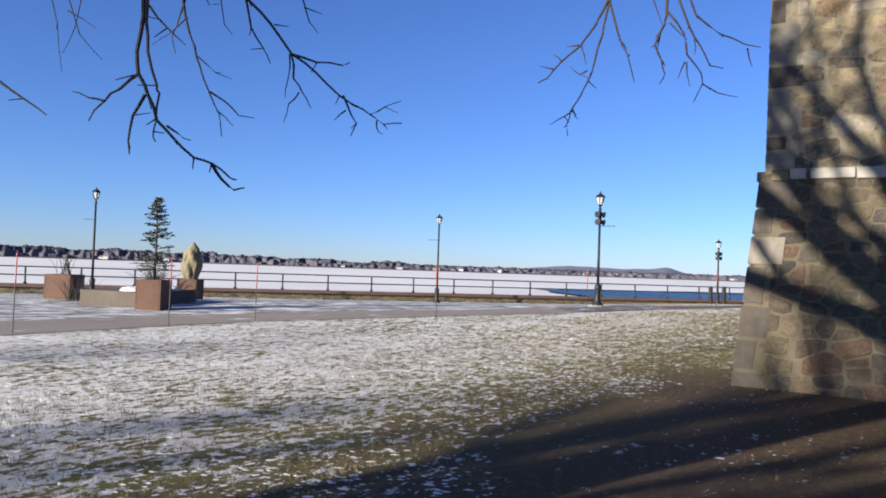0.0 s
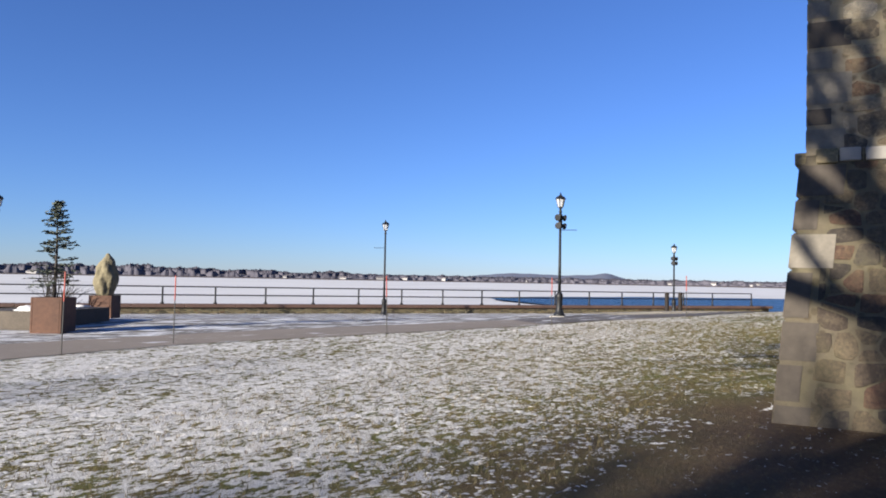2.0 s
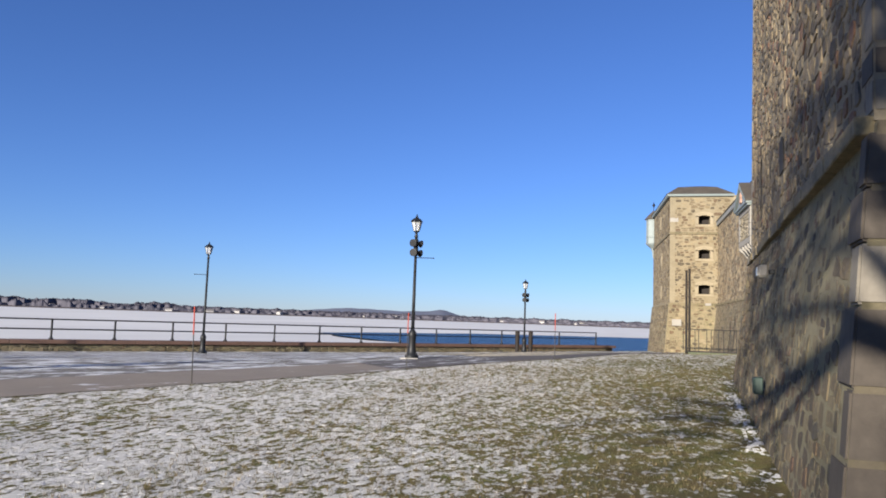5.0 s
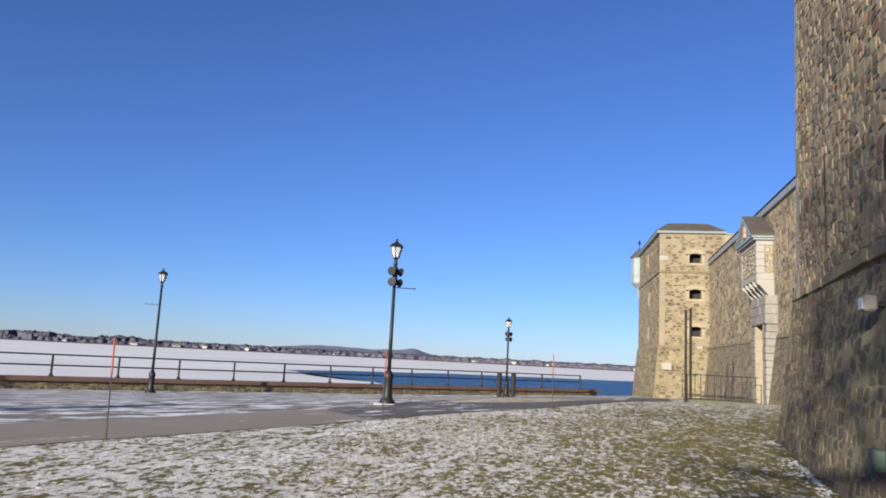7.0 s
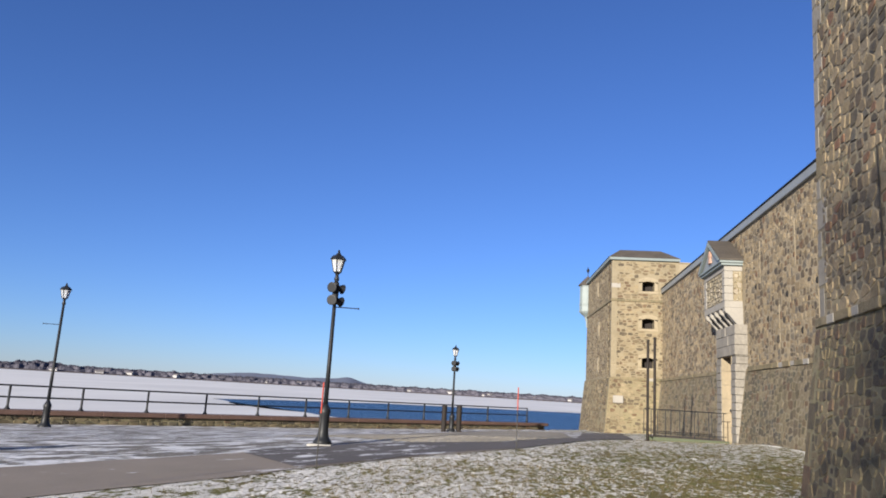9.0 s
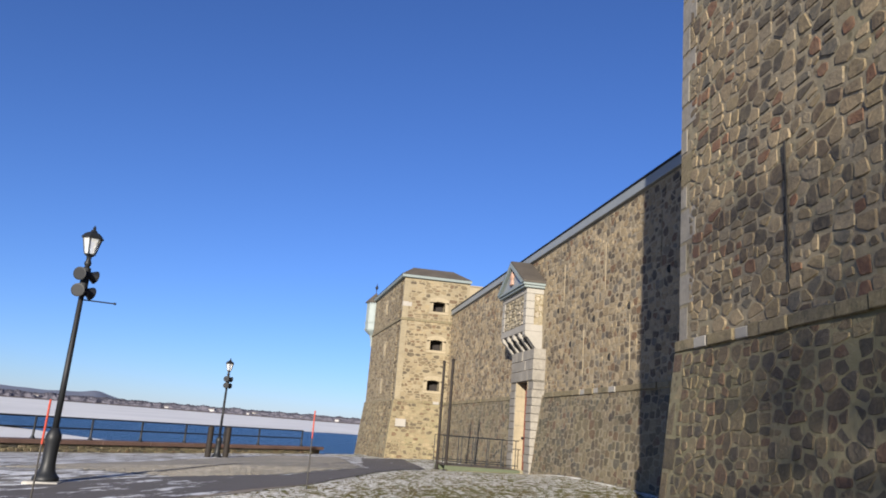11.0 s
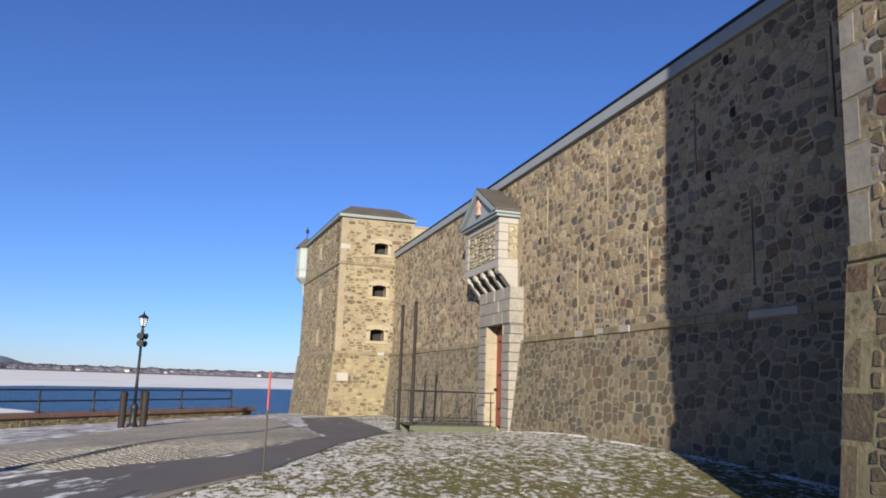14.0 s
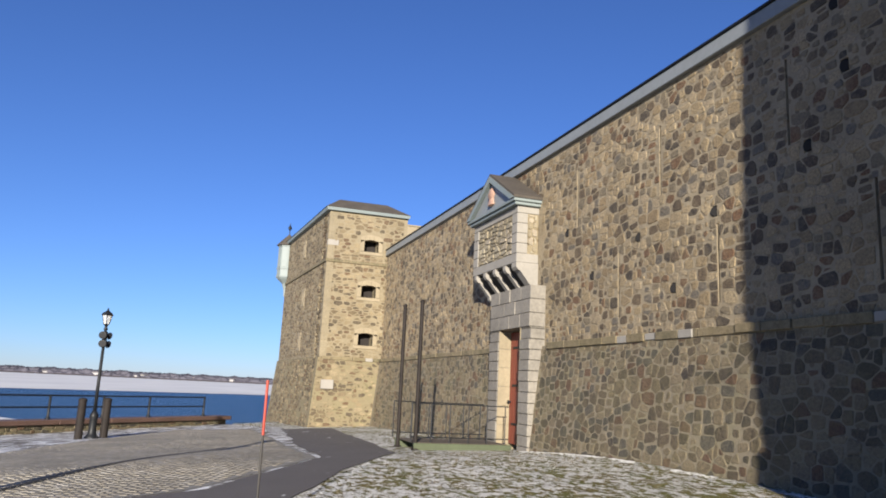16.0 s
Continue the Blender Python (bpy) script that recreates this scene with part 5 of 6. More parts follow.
def lake_wall():
    top = tagged(empty("wall_lake", pose(0, 0, 0)), "low rubble lake wall with red-brown capping", "wall", kind="structure")
    rot = Matrix.Rotation(math.atan2(WALL_DIR.y, WALL_DIR.x), 4, "Z")
    m = Matrix.Translation((WALL_END.x, WALL_END.y, 0)) @ rot
    bm = bmesh.new()
    box(bm, 0, 75, -0.28, 0.28, -4.0, CAP_Z - 0.173, 0, m)
    part("core", bm, MORTAR_LOW, top)
    # capping in lengths; y of this frame points to the lake side
    s = 0.0
    k = 0
    while s < 74:
        e = s + 2.4
        bm = bmesh.new()
        box(bm, s - (0.25 if k == 0 else 0) + 0.004, e - 0.004, -0.40, 0.40, CAP_Z - 0.17, CAP_Z, 0.02, m)
        part("capping", bm, CAPRED, top)
        s = e
        k += 1
    inward = m.to_3x3() @ Vector((0, 1, 0))
    rubble(top, m @ Vector((75, 0.28, 0)) if inward.dot(Vector((*INLAND, 0))) > 0 else m @ Vector((0, -0.28, 0)), (-WALL_DIR.x, -WALL_DIR.y, 0) if inward.dot(Vector((*INLAND, 0))) > 0 else (WALL_DIR.x, WALL_DIR.y, 0), (0, 0, 1), [(0.05, -0.9), (74.9, -0.9), (74.9, CAP_Z - 0.18), (0.05, CAP_Z - 0.18)], RUBBLE_FOOT, 0.3, 0.17, 0.04, 0.03, 41)
    rail = tagged(empty("lake_railing", pose(0, 0, 0)), "black iron railing with two bars on the lake wall", "railing")
    for k in (0, *range(2, 30)):
        bm = bmesh.new()
        lathe(bm, [(0.10, 0), (0.10, 0.03), (0.065, 0.07), (0.045, 0.14), (0.042, 0.80), (0.05, 0.82), (0.035, 0.86)], 8, m @ Matrix.Translation((max(1.35, 2.47 * k - 0.1) if k else 1.35, 0, CAP_Z)))
        part("post", bm, BLACK, rail, flat=False)
    for z in (0.58, 0.17):
        bm = bmesh.new()
        tube(bm, [m @ Vector((1.3, 0, z)), m @ Vector((73, 0, z))], 0.031, 6)
        part("bar", bm, BLACK, rail)


lake_wall()

GLASS, gn, gl, gp = material("frosted_lamp_glass")
gp.inputs["Base Color"].default_value = (0.8, 0.82, 0.82, 1)
gp.inputs["Roughness"].default_value = 0.35
gp.inputs["Transmission Weight"].default_value = 0.55
gl.new(ramp(gn, gl, noise_node(gn, gl, where(gn), 30), [(0.3, (0.72, 0.74, 0.74)), (0.7, (0.86, 0.87, 0.86))]), gp.inputs["Base Color"])


def lamp(x, y, z, height, extra, label, arms=(-1,)):
    """A black lamp post: fluted base, shaft, lantern and, on some, two horns and a banner arm."""
    top = tagged(empty("street_lamp", pose(x, y, z)), label, "street lamp", group="lamp posts along the lake")
    k = height / 4.2
    bm = bmesh.new()
    lathe(bm, [(0.21, -0.03), (0.21, 0.05), (0.17, 0.09), (0.13, 0.16), (0.11, 0.30), (0.115, 0.62), (0.13, 0.66), (0.125, 0.74), (0.09, 0.80), (0.062, 0.86)], 16)
    part("base", bm, BLACK, top, flat=False)
    bm = bmesh.new()
    lathe(bm, [(0.055, 0.84), (0.05, 1.8), (0.042, 3.5 * k), (0.06, 3.52 * k), (0.06, 3.56 * k), (0.04, 3.6 * k), (0.045, 3.66 * k)], 12)
    part("shaft", bm, BLACK, top, flat=False)
    zl = 3.66 * k
    bm = bmesh.new()
    lathe(bm, [(0.05, zl), (0.085, zl + 0.03), (0.09, zl + 0.05)], 6)
    lantern = part("lantern", bm, BLACK, top)
    bm = bmesh.new()
    lathe(bm, [(0.085, zl + 0.05), (0.155, zl + 0.33)], 6)
    part("glass", bm, GLASS, lantern, "frosted lantern glass")
    for i in range(6):
        a = 2 * math.pi * i / 6
        bm = bmesh.new()
        tube(bm, [(0.09 * math.cos(a), 0.09 * math.sin(a), zl + 0.04), (0.162 * math.cos(a), 0.162 * math.sin(a), zl + 0.34)], 0.012, 4)
        part("glazing_bar", bm, BLACK, lantern)
    bm = bmesh.new()
    lathe(bm, [(0.19, zl + 0.33), (0.195, zl + 0.35), (0.14, zl + 0.42), (0.06, zl + 0.46), (0.05, zl + 0.49), (0.025, zl + 0.50), (0.03, zl + 0.53), (0.008, zl + 0.58)], 6)
    part("roof", bm, BLACK, lantern)
    if extra:
        bm = bmesh.new()
        lathe(bm, [(0.06, 2.98 * k), (0.075, 3.0 * k), (0.075, 3.45 * k), (0.06, 3.47 * k)], 12)
        mount = part("speaker_mount", bm, BLACK, top)
        for j, (zz, az) in enumerate(((3.36 * k, -42), (3.36 * k, 165), (3.08 * k, -35), (3.08 * k, 172))):
            bm = bmesh.new()
            lathe(bm, [(0.04, 0.03), (0.06, 0.06), (0.075, 0.11), (0.115, 0.185), (0.12, 0.195), (0.10, 0.197)], 14, Matrix.Translation((0, 0, zz)) @ Matrix.Rotation(radians(az), 4, "Z") @ Matrix.Rotation(radians(98), 4, "Y"))
            part("loudspeaker", bm, BLACK, mount, "black horn loudspeaker")
    for side in arms:
        bm = bmesh.new()
        zz = 2.92 * k
        d = Vector((0.25, -0.97, 0)) * side
        tube(bm, [Vector((0, 0, zz)) + d * 0.03, Vector((0, 0, zz)) + d * 0.55], 0.012, 6)
        lathe(bm, [(0.018, -0.02), (0.022, 0), (0.018, 0.02)], 8, Matrix.Translation(Vector((0, 0, zz)) + d * 0.56))
        part("banner_arm", bm, BLACK, top)
    return top


lamp(5.0, 11.87, -0.04, 4.42, True, "tall black lamp post with loudspeakers on a concrete footing", (1,))
bm = bmesh.new()
box(bm, 4.72, 5.28, 11.59, 12.15, ground_z(5, 11.87) - 0.1, -0.045, 0.02)
tagged(link("lamp_footing", bm, CONCRETE), "square pale concrete footing under the lamp post", "footing")
lamp(24.0, 10.95, ground_z(24.0, 10.95), 4.05, True, "black lamp post with loudspeakers by the bollards", ())
lamp(12.0, 23.4, ground_z(12.0, 23.4), 4.95, False, "black lamp post with a banner arm by the lake wall")
lamp(-2.4, 32.6, ground_z(-2.4, 32.6), 4.95, False, "black lamp post behind the planters")


def stake(x, y, h=1.45, lean=(0, 0)):
    top = tagged(empty("snow_stake", pose(x, y, ground_z(x, y), lean[0], lean[1], 0)), "thin dark snow stake with orange-red top half at the lawn edge", "stake", group="snow stakes along the path")
    bm = bmesh.new()
    lathe(bm, [(0.011, -0.05), (0.011, h * 0.64)], 8)
    part("rod", bm, STAKE, top)
    bm = bmesh.new()
    lathe(bm, [(0.013, h * 0.64), (0.013, h - 0.01), (0.012, h)], 8)
    part("sleeve", bm, ORANGE, top, "orange-red sleeve")


tilt = random.Random(12)
for x, y, h in ((5.3, 7.55, 1.4), (0.55, 10.7, 1.4), (-4.5, 13.35, 1.45), (-8.97, 15.95, 1.45), (-11.55, 16.0, 1.5), (-14.9, 16.1, 1.5)):
    stake(x, y, h, (tilt.uniform(-1.5, 1.5), tilt.uniform(-1.5, 1.5)))

for x, y in ((23.7, 11.29), (24.26, 10.63)):
    top = tagged(empty("bollard", pose(x, y, ground_z(x, y))), "thick dark steel bollard beside the lamp post", "bollard", group="bollards by the lamp")
    bm = bmesh.new()
    lathe(bm, [(0.12, -0.05), (0.12, 1.16)], 14)
    part("shaft", bm, RUSTY, top)
    bm = bmesh.new()
    lathe(bm, [(0.128, 1.16), (0.13, 1.2), (0.1, 1.24), (0.03, 1.26)], 14)
    part("cap", bm, RUSTY, top)


# ---- planters, boulder, young conifer ----
def planter(x, y, w, d, h, turn, label):
    z = ground_z(x, y)
    top = tagged(empty("planter", pose(x, y, z, 0, 0, turn)), label, "planter", group="steel planters")
    t = 0.05
    for nm, b in (("side", (-w, w, -d, -d + t)), ("side", (-w, w, d - t, d)), ("side", (-w, -w + t, -d + t, d - t)), ("side", (w - t, w, -d + t, d - t))):
        bm = bmesh.new()
        box(bm, b[0], b[1], b[2], b[3], -0.05, h, 0.006)
        part(nm, bm, CORTEN, top)
    bm = bmesh.new()
    box(bm, -w + t, w - t, -d + t, d - t, 0, h - 0.08)
    part("soil", bm, BARK, top, "dark frozen soil")
    return top


def bush(x, y, z, h, n, seed, spread=0.5):
    rng = random.Random(seed)
    bm = bmesh.new()
    for k in range(n):
        a = rng.uniform(0, 6.28)
        r = rng.uniform(0.1, spread)
        p0 = Vector((rng.uniform(-0.2, 0.2), rng.uniform(-0.2, 0.2), -0.03))
        p1 = p0 + Vector((math.cos(a) * r * 0.5, math.sin(a) * r * 0.5, h * rng.uniform(0.4, 0.6)))
        p2 = p0 + Vector((math.cos(a) * r, math.sin(a) * r, h * rng.uniform(0.7, 1.0)))
        tube(bm, [p0, p1, p2], [0.009, 0.007, 0.003], 4)
    ob = link("bare_shrub", bm, BARK)
    ob.location = (x, y, z)
    tagged(ob, "bare twiggy dry shrub among the planters", "shrub")


planter(-8.65, 20.3, 0.37, 0.37, 0.86, 28, "square rust-brown steel planter holding a young conifer")
planter(-4.15, 24.1, 0.36, 0.36, 0.74, 28, "square rust-brown steel planter carrying a boulder")
planter(-7.6, 26.3, 0.45, 0.45, 0.84, 28, "rust-brown steel planter with a bare shrub")
bush(-7.6, 26.3, ground_z(-7.6, 26.3) + 0.76, 0.9, 26, 3, 0.5)
bush(-5.3, 24.6, ground_z(-5.3, 24.6) + 0.42, 0.75, 40, 4, 1.0)
bush(-6.2, 23.3, ground_z(-6.2, 23.3) + 0.02, 0.7, 44, 5, 0.9)
bush(-8.3, 24.6, ground_z(-8.3, 24.6) + 0.02, 0.8, 40, 6, 0.8)
bush(-8.65, 20.3, ground_z(-8.65, 20.3) + 0.78, 1.0, 24, 8, 0.5)


def boulder(x, y, z):
    rng = random.Random(6)
    bm = bmesh.new()
    bmesh.ops.create_icosphere(bm, subdivisions=4, radius=1.0)
    for v in bm.verts:
        p = v.co.copy()
        t = (p.z + 1) / 2
        wdt = 0.45 - 0.20 * t ** 2.2 + 0.08 * noise.noise(p * 1.7)
        bumpy = 1 + 0.16 * noise.noise(p * 2.6) + 0.06 * noise.noise(p * 7)
        v.co = Vector((p.x * wdt * bumpy * 0.86 + 0.06 * t, p.y * wdt * bumpy * 0.84, 0.72 + 0.74 * p.z * (1 + 0.08 * noise.noise(p * 2))))
    ob = link("boulder", bm, BOULDER, flat=False)
    ob.location = (x, y, z)
    tagged(ob, "tall upright lichen-yellow boulder set on a steel planter", "boulder")


boulder(-4.15, 24.1, ground_z(-4.15, 24.1) + 0.62)

top = tagged(empty("bench", pose(-7.3, 22.6, ground_z(-7.3, 22.6), 0, 0, 20)), "low wooden platform bench with snow between planters", "bench")
for k in range(8):
    bm = bmesh.new()
    box(bm, -1.6, 1.6, -0.95 + k * 0.24, -0.95 + k * 0.24 + 0.22, 0.38, 0.44, 0.006)
    part("slat", bm, WOOD, top)
for x in (-1.6, 1.4):
    for y in (-0.9, 0.7):
        bm = bmesh.new()
        box(bm, x, x + 0.2, y, y + 0.2, -0.05, 0.38, 0.01)
        part("leg", bm, WOOD, top)
bm = bmesh.new()
box(bm, -1.58, 1.58, -0.97, -0.91, -0.05, 0.379, 0.005)
part("front_board", bm, WOOD, top)
bm = bmesh.new()
box(bm, -1.66, -1.604, -0.97, 0.97, -0.05, 0.44, 0.005)
part("end_board", bm, WOOD, top)
SNOWM = plain("snow", (0.68, 0.665, 0.635), 0.7, grain=9, vary=0.06, relief=0.5, dist=0.03)


bm = bmesh.new()
rngs = random.Random(2)
for k in range(14):
    lathe(bm, [(rngs.uniform(0.2, 0.5), 0.441), (rngs.uniform(0.15, 0.35), 0.49), (0.05, 0.52)], 9, pose(rngs.uniform(-1.2, 1.2), rngs.uniform(-0.5, 0.5), 0, 0, 0, rngs.uniform(0, 90)), rngs.uniform(0.5, 0.9))
part("snow_cover", bm, SNOWM, top, "thin snow lying on the boards", flat=False)


def conifer(x, y, z, h):
    rng = random.Random(9)
    top = tagged(empty("young_conifer", pose(x, y, z)), "slim young spruce with sparse dark needles in a planter", "tree")
    bm = bmesh.new()
    tube(bm, [(0, 0, -0.1), (0.02, 0, h * 0.5), (0, 0.01, h)], [0.045, 0.028, 0.006], 6)
    part("trunk", bm, BARK, top)
    limbs, leaf = bmesh.new(), bmesh.new()
    for k in range(105):
        t = rng.uniform(0.14, 0.98)
        a = rng.uniform(0, 6.28)
        r = (0.74 * (1 - t) ** 0.8 + 0.07) * rng.uniform(0.6, 1.1)
        p0 = Vector((0, 0, t * h))
        p1 = p0 + Vector((math.cos(a) * r, math.sin(a) * r, r * rng.uniform(-0.1, 0.35)))
        tube(limbs, [p0, p1], [0.01, 0.003], 4)
        for j in range(13):
            s = rng.uniform(0.2, 1.0)
            c = p0.lerp(p1, s)
            b = rng.uniform(0, 6.28)
            d = Vector((math.cos(b), math.sin(b), rng.uniform(-0.5, 0.5))) * rng.uniform(0.06, 0.16) * (1.15 - 0.4 * s)
            e = (p1 - p0).normalized().cross(d).normalized() * 0.014
            vs = [leaf.verts.new(q) for q in (c - e, c + d * 0.6 - e, c + d, c + d * 0.6 + e, c + e)]
            leaf.faces.new(vs)
    tagged(part("limbs", limbs, BARK, top), kind="stuff")
    tagged(part("crown", leaf, NEEDLE, top, "dark green needle sprays"), kind="stuff")


conifer(-8.65, 20.3, ground_z(-8.65, 20.3) + 0.78, 2.46)


# ---- the tree over the start of the walk ----
def branchy(bm, p, d, length, r, level, rng, droop):
    """A crooked limb that forks into thinner ones."""
    n = 5
    pts, rad = [p.copy()], [r]
    side = []
    for k in range(n):
        d = (d + Vector((rng.uniform(-1, 1), rng.uniform(-1, 1), rng.uniform(-1, 1))) * 0.22 + Vector((0, 0, -droop * (k + 1) / n))).normalized()
        p = p + d * (length / n)
        pts.append(p.copy())
        rad.append(r * (1 - 0.55 * (k + 1) / n))
        side.append((p.copy(), d.copy(), rad[-1]))
    tube(bm, pts, rad, 7 if level > 2 else (5 if level > 0 else 4))
    if level == 0:
        return
    for q, dd, rr in side[1:] if level > 1 else side:
        for j in range(2 if level > 1 else 1):
            axis = Vector((rng.uniform(-1, 1), rng.uniform(-1, 1), rng.uniform(-0.6, 0.9)))
            nd = (dd * 0.75 + axis * 0.75).normalized()
            branchy(bm, q, nd, length * rng.uniform(0.42, 0.62), rr * 0.6, level - 1, rng, droop)


def tree(x, y, h, r, lean, limbs, seed, label):
    rng = random.Random(seed)
    z = ground_z(x, y)
    top = tagged(empty("bare_tree", pose(x, y, z)), label, "tree", group="bare trees")
    bm = bmesh.new()
    fork = Vector((lean[0], lean[1], h))
    tube(bm, [(0, 0, -0.3), (0, 0, 0.15), Vector((lean[0] * 0.4, lean[1] * 0.4, h * 0.55)), fork], [r * 1.5, r * 1.12, r * 0.92, r * 0.8], 12)
    part("trunk", bm, BARK, top, "thick grey-brown trunk")
    for d, ln, rr, droop in limbs:
        bm = bmesh.new()
        branchy(bm, fork - Vector((0, 0, rng.uniform(0, 0.5))), Vector(d).normalized(), ln, rr, 3, rng, droop)
        part("limb", bm, BARK, top)
    return top, rng


OAK = Vector((-25.6, 7.6, ground_z(-25.6, 7.6)))
oak, _ = tree(OAK.x, OAK.y, 5.2, 0.30, (0.0, 0.0), [((0.0, 0.9, 0.4), 4.8, 0.17, 0.02), ((0.1, 0.8, 0.7), 5.0, 0.17, 0.0), ((-0.2, 0.7, 0.9), 5.0, 0.17, 0.0), ((-0.9, 0.3, 0.9), 4.6, 0.16, 0.03), ((-0.5, -0.5, 1.0), 5.0, 0.16, 0.0)], 17, "big bare deciduous tree with drooping twigs over the lawn")
# its long limbs, given as (out along the wall, height above the fork) in the plane that faces the sun
LONG_LIMBS = [(0.085, -0.1, ((0, 0.0), (0.55, 0.5), (1.05, 1.45), (1.7, 2.6), (2.4, 3.9))),
         (0.08, 0.3, ((0, -0.3), (0.4, -0.15), (1.25, 0.25), (1.85, 1.1), (2.6, 2.2))),
         (0.10, 0.1, ((0, 1.2), (0.45, 2.1), (1.1, 2.95), (1.85, 3.9), (2.7, 5.1))),
         (0.055, -0.2, ((0.1, 1.6), (0.6, 2.1), (1.2, 2.35), (1.85, 2.2), (2.6, 2.5))),
         (0.075, 0.0, ((0, 1.4), (0.4, 2.5), (0.75, 3.5), (0.7, 4.4), (0.9, 6.0))),
         (0.05, -0.3, ((0, 2.4), (0.25, 3.6), (0.2, 4.8), (0.45, 6.2))),
         (0.12, 0.0, ((0, -0.2), (0.02, 1.4), (-0.1, 2.6), (-0.35, 4.2), (-0.3, 6.0))),
         (0.07, 0.2, ((0, 0.9), (-0.7, 1.7), (-1.3, 2.9), (-2.0, 3.6)))]
ACROSS = Vector((0.364, 0.931, 0)) * 0.98
for k, (r, depth, line) in enumerate(LONG_LIMBS):
    rng = random.Random(200 + k)
    bm = bmesh.new()
    pts = []
    for a, b in zip(line, line[1:]):
        for i in range(3):
            t = i / 3
            pts.append(ACROSS * (a[0] + (b[0] - a[0]) * t) + Vector((depth * a[0] + rng.uniform(-0.03, 0.03), rng.uniform(-0.03, 0.03), 5.0 + a[1] + (b[1] - a[1]) * t + rng.uniform(-0.03, 0.03))))
    pts.append(ACROSS * line[-1][0] + Vector((depth * line[-1][0], 0, 5.0 + line[-1][1])))
    n = len(pts) - 1
    tube(bm, pts, [1.35 * r * (1 - 0.7 * i / n) for i in range(n + 1)], 8)
    for i in range(3, n, 2):
        d = (pts[i + 1] - pts[i - 1]).normalized()
        nd = (d + Vector((rng.uniform(-0.8, 0.8), rng.uniform(-0.8, 0.8), rng.uniform(-0.3, 0.9)))).normalized()
        branchy(bm, pts[i], nd, rng.uniform(0.7, 1.5), r * 0.26, 1, rng, 0.02)
    part("limb", bm, BARK, oak)
# hanging branches over the first steps, each cluster in an upright plane across the walk, as (across, height)
SIDEWAYS = Vector((0.514, -0.857, 0))


def hanging(foot, seed, twigs):
    """A cluster of drooping branches; the first of the twigs is its stem."""
    rng = random.Random(seed)
    for i, line in enumerate(twigs):
        bm = bmesh.new()
        pts = []
        far = rng.uniform(-0.12, 0.12) if i else 0.0
        for q, (a, z) in enumerate(line):
            pts.append(Vector((foot[0], foot[1], z)) + SIDEWAYS * a + Vector((0.857, 0.514, 0)) * far * q / 5 - OAK)
        fine = []
        for p, q in zip(pts, pts[1:]):
            for t in (0.0, 0.5):
                fine.append(p.lerp(q, t) + Vector((rng.uniform(-1, 1), rng.uniform(-1, 1), rng.uniform(-1, 1))) * (0.006 if t else 0.0))
        fine.append(pts[-1])
        n = len(fine) - 1
        r = 0.0095 if i == 0 else (0.0075 if len(line) > 3 else 0.0052)
        tube(bm, fine, [r * (1 - 0.66 * t / n) for t in range(n + 1)], 5)
        for t in range(2, n, 2):
            if rng.random() < 0.45:
                e = fine[t] + Vector((rng.uniform(-1, 1), rng.uniform(-1, 1), rng.uniform(-1, 0.3))).normalized() * rng.uniform(0.03, 0.09)
                tube(bm, [fine[t], e], [0.0035, 0.002], 4)
        part("branch", bm, BARK, oak)
    # the limb from which the cluster hangs
    a, z = twigs[0][0]
    b = Vector((foot[0], foot[1], z)) + SIDEWAYS * a - OAK
    bm = bmesh.new()
    c = Vector((0.3, -0.2, 5.0))
    tube(bm, [c, c.lerp(b, 0.3) + Vector((0, 0, 0.7)), c.lerp(b, 0.7) + Vector((0, 0, 0.75)), b + Vector((0, 0, 0.25)), b], [0.07, 0.05, 0.03, 0.016, 0.0115], 7)
    part("limb", bm, BARK, oak)

hanging((-20.01, 3.89), 300, [((-1.2, 2.26), (-1.2, 2.11), (-1.22, 1.97), (-1.21, 1.88), (-1.17, 1.8), (-1.13, 1.7), (-1.06, 1.63), (-0.98, 1.56), (-0.91, 1.54), (-0.84, 1.49), (-0.81, 1.48)), ((-0.91, 1.54), (-0.87, 1.48), (-0.82, 1.44), (-0.78, 1.45)), ((-1.18, 2.27), (-1.19, 2.09), (-1.18, 1.97), (-1.14, 1.84), (-1.13, 1.81), (-1.14, 1.71), (-1.15, 1.66), (-1.14, 1.62)), ((-1.21, 1.88), (-1.28, 1.82), (-1.34, 1.77), (-1.4, 1.69)), ((-1.34, 1.77), (-1.4, 1.78), (-1.46, 1.8)), ((-1.18, 1.8), (-1.23, 1.72), (-1.25, 1.62), (-1.25, 1.57)), ((-1.09, 1.68), (-1.04, 1.65), (-0.98, 1.62)), ((-1.18, 2.15), (-1.1, 2.06), (-1.02, 1.99)), ((-1.89, 1.91), (-1.75, 1.83), (-1.66, 1.77), (-1.57, 1.71))])
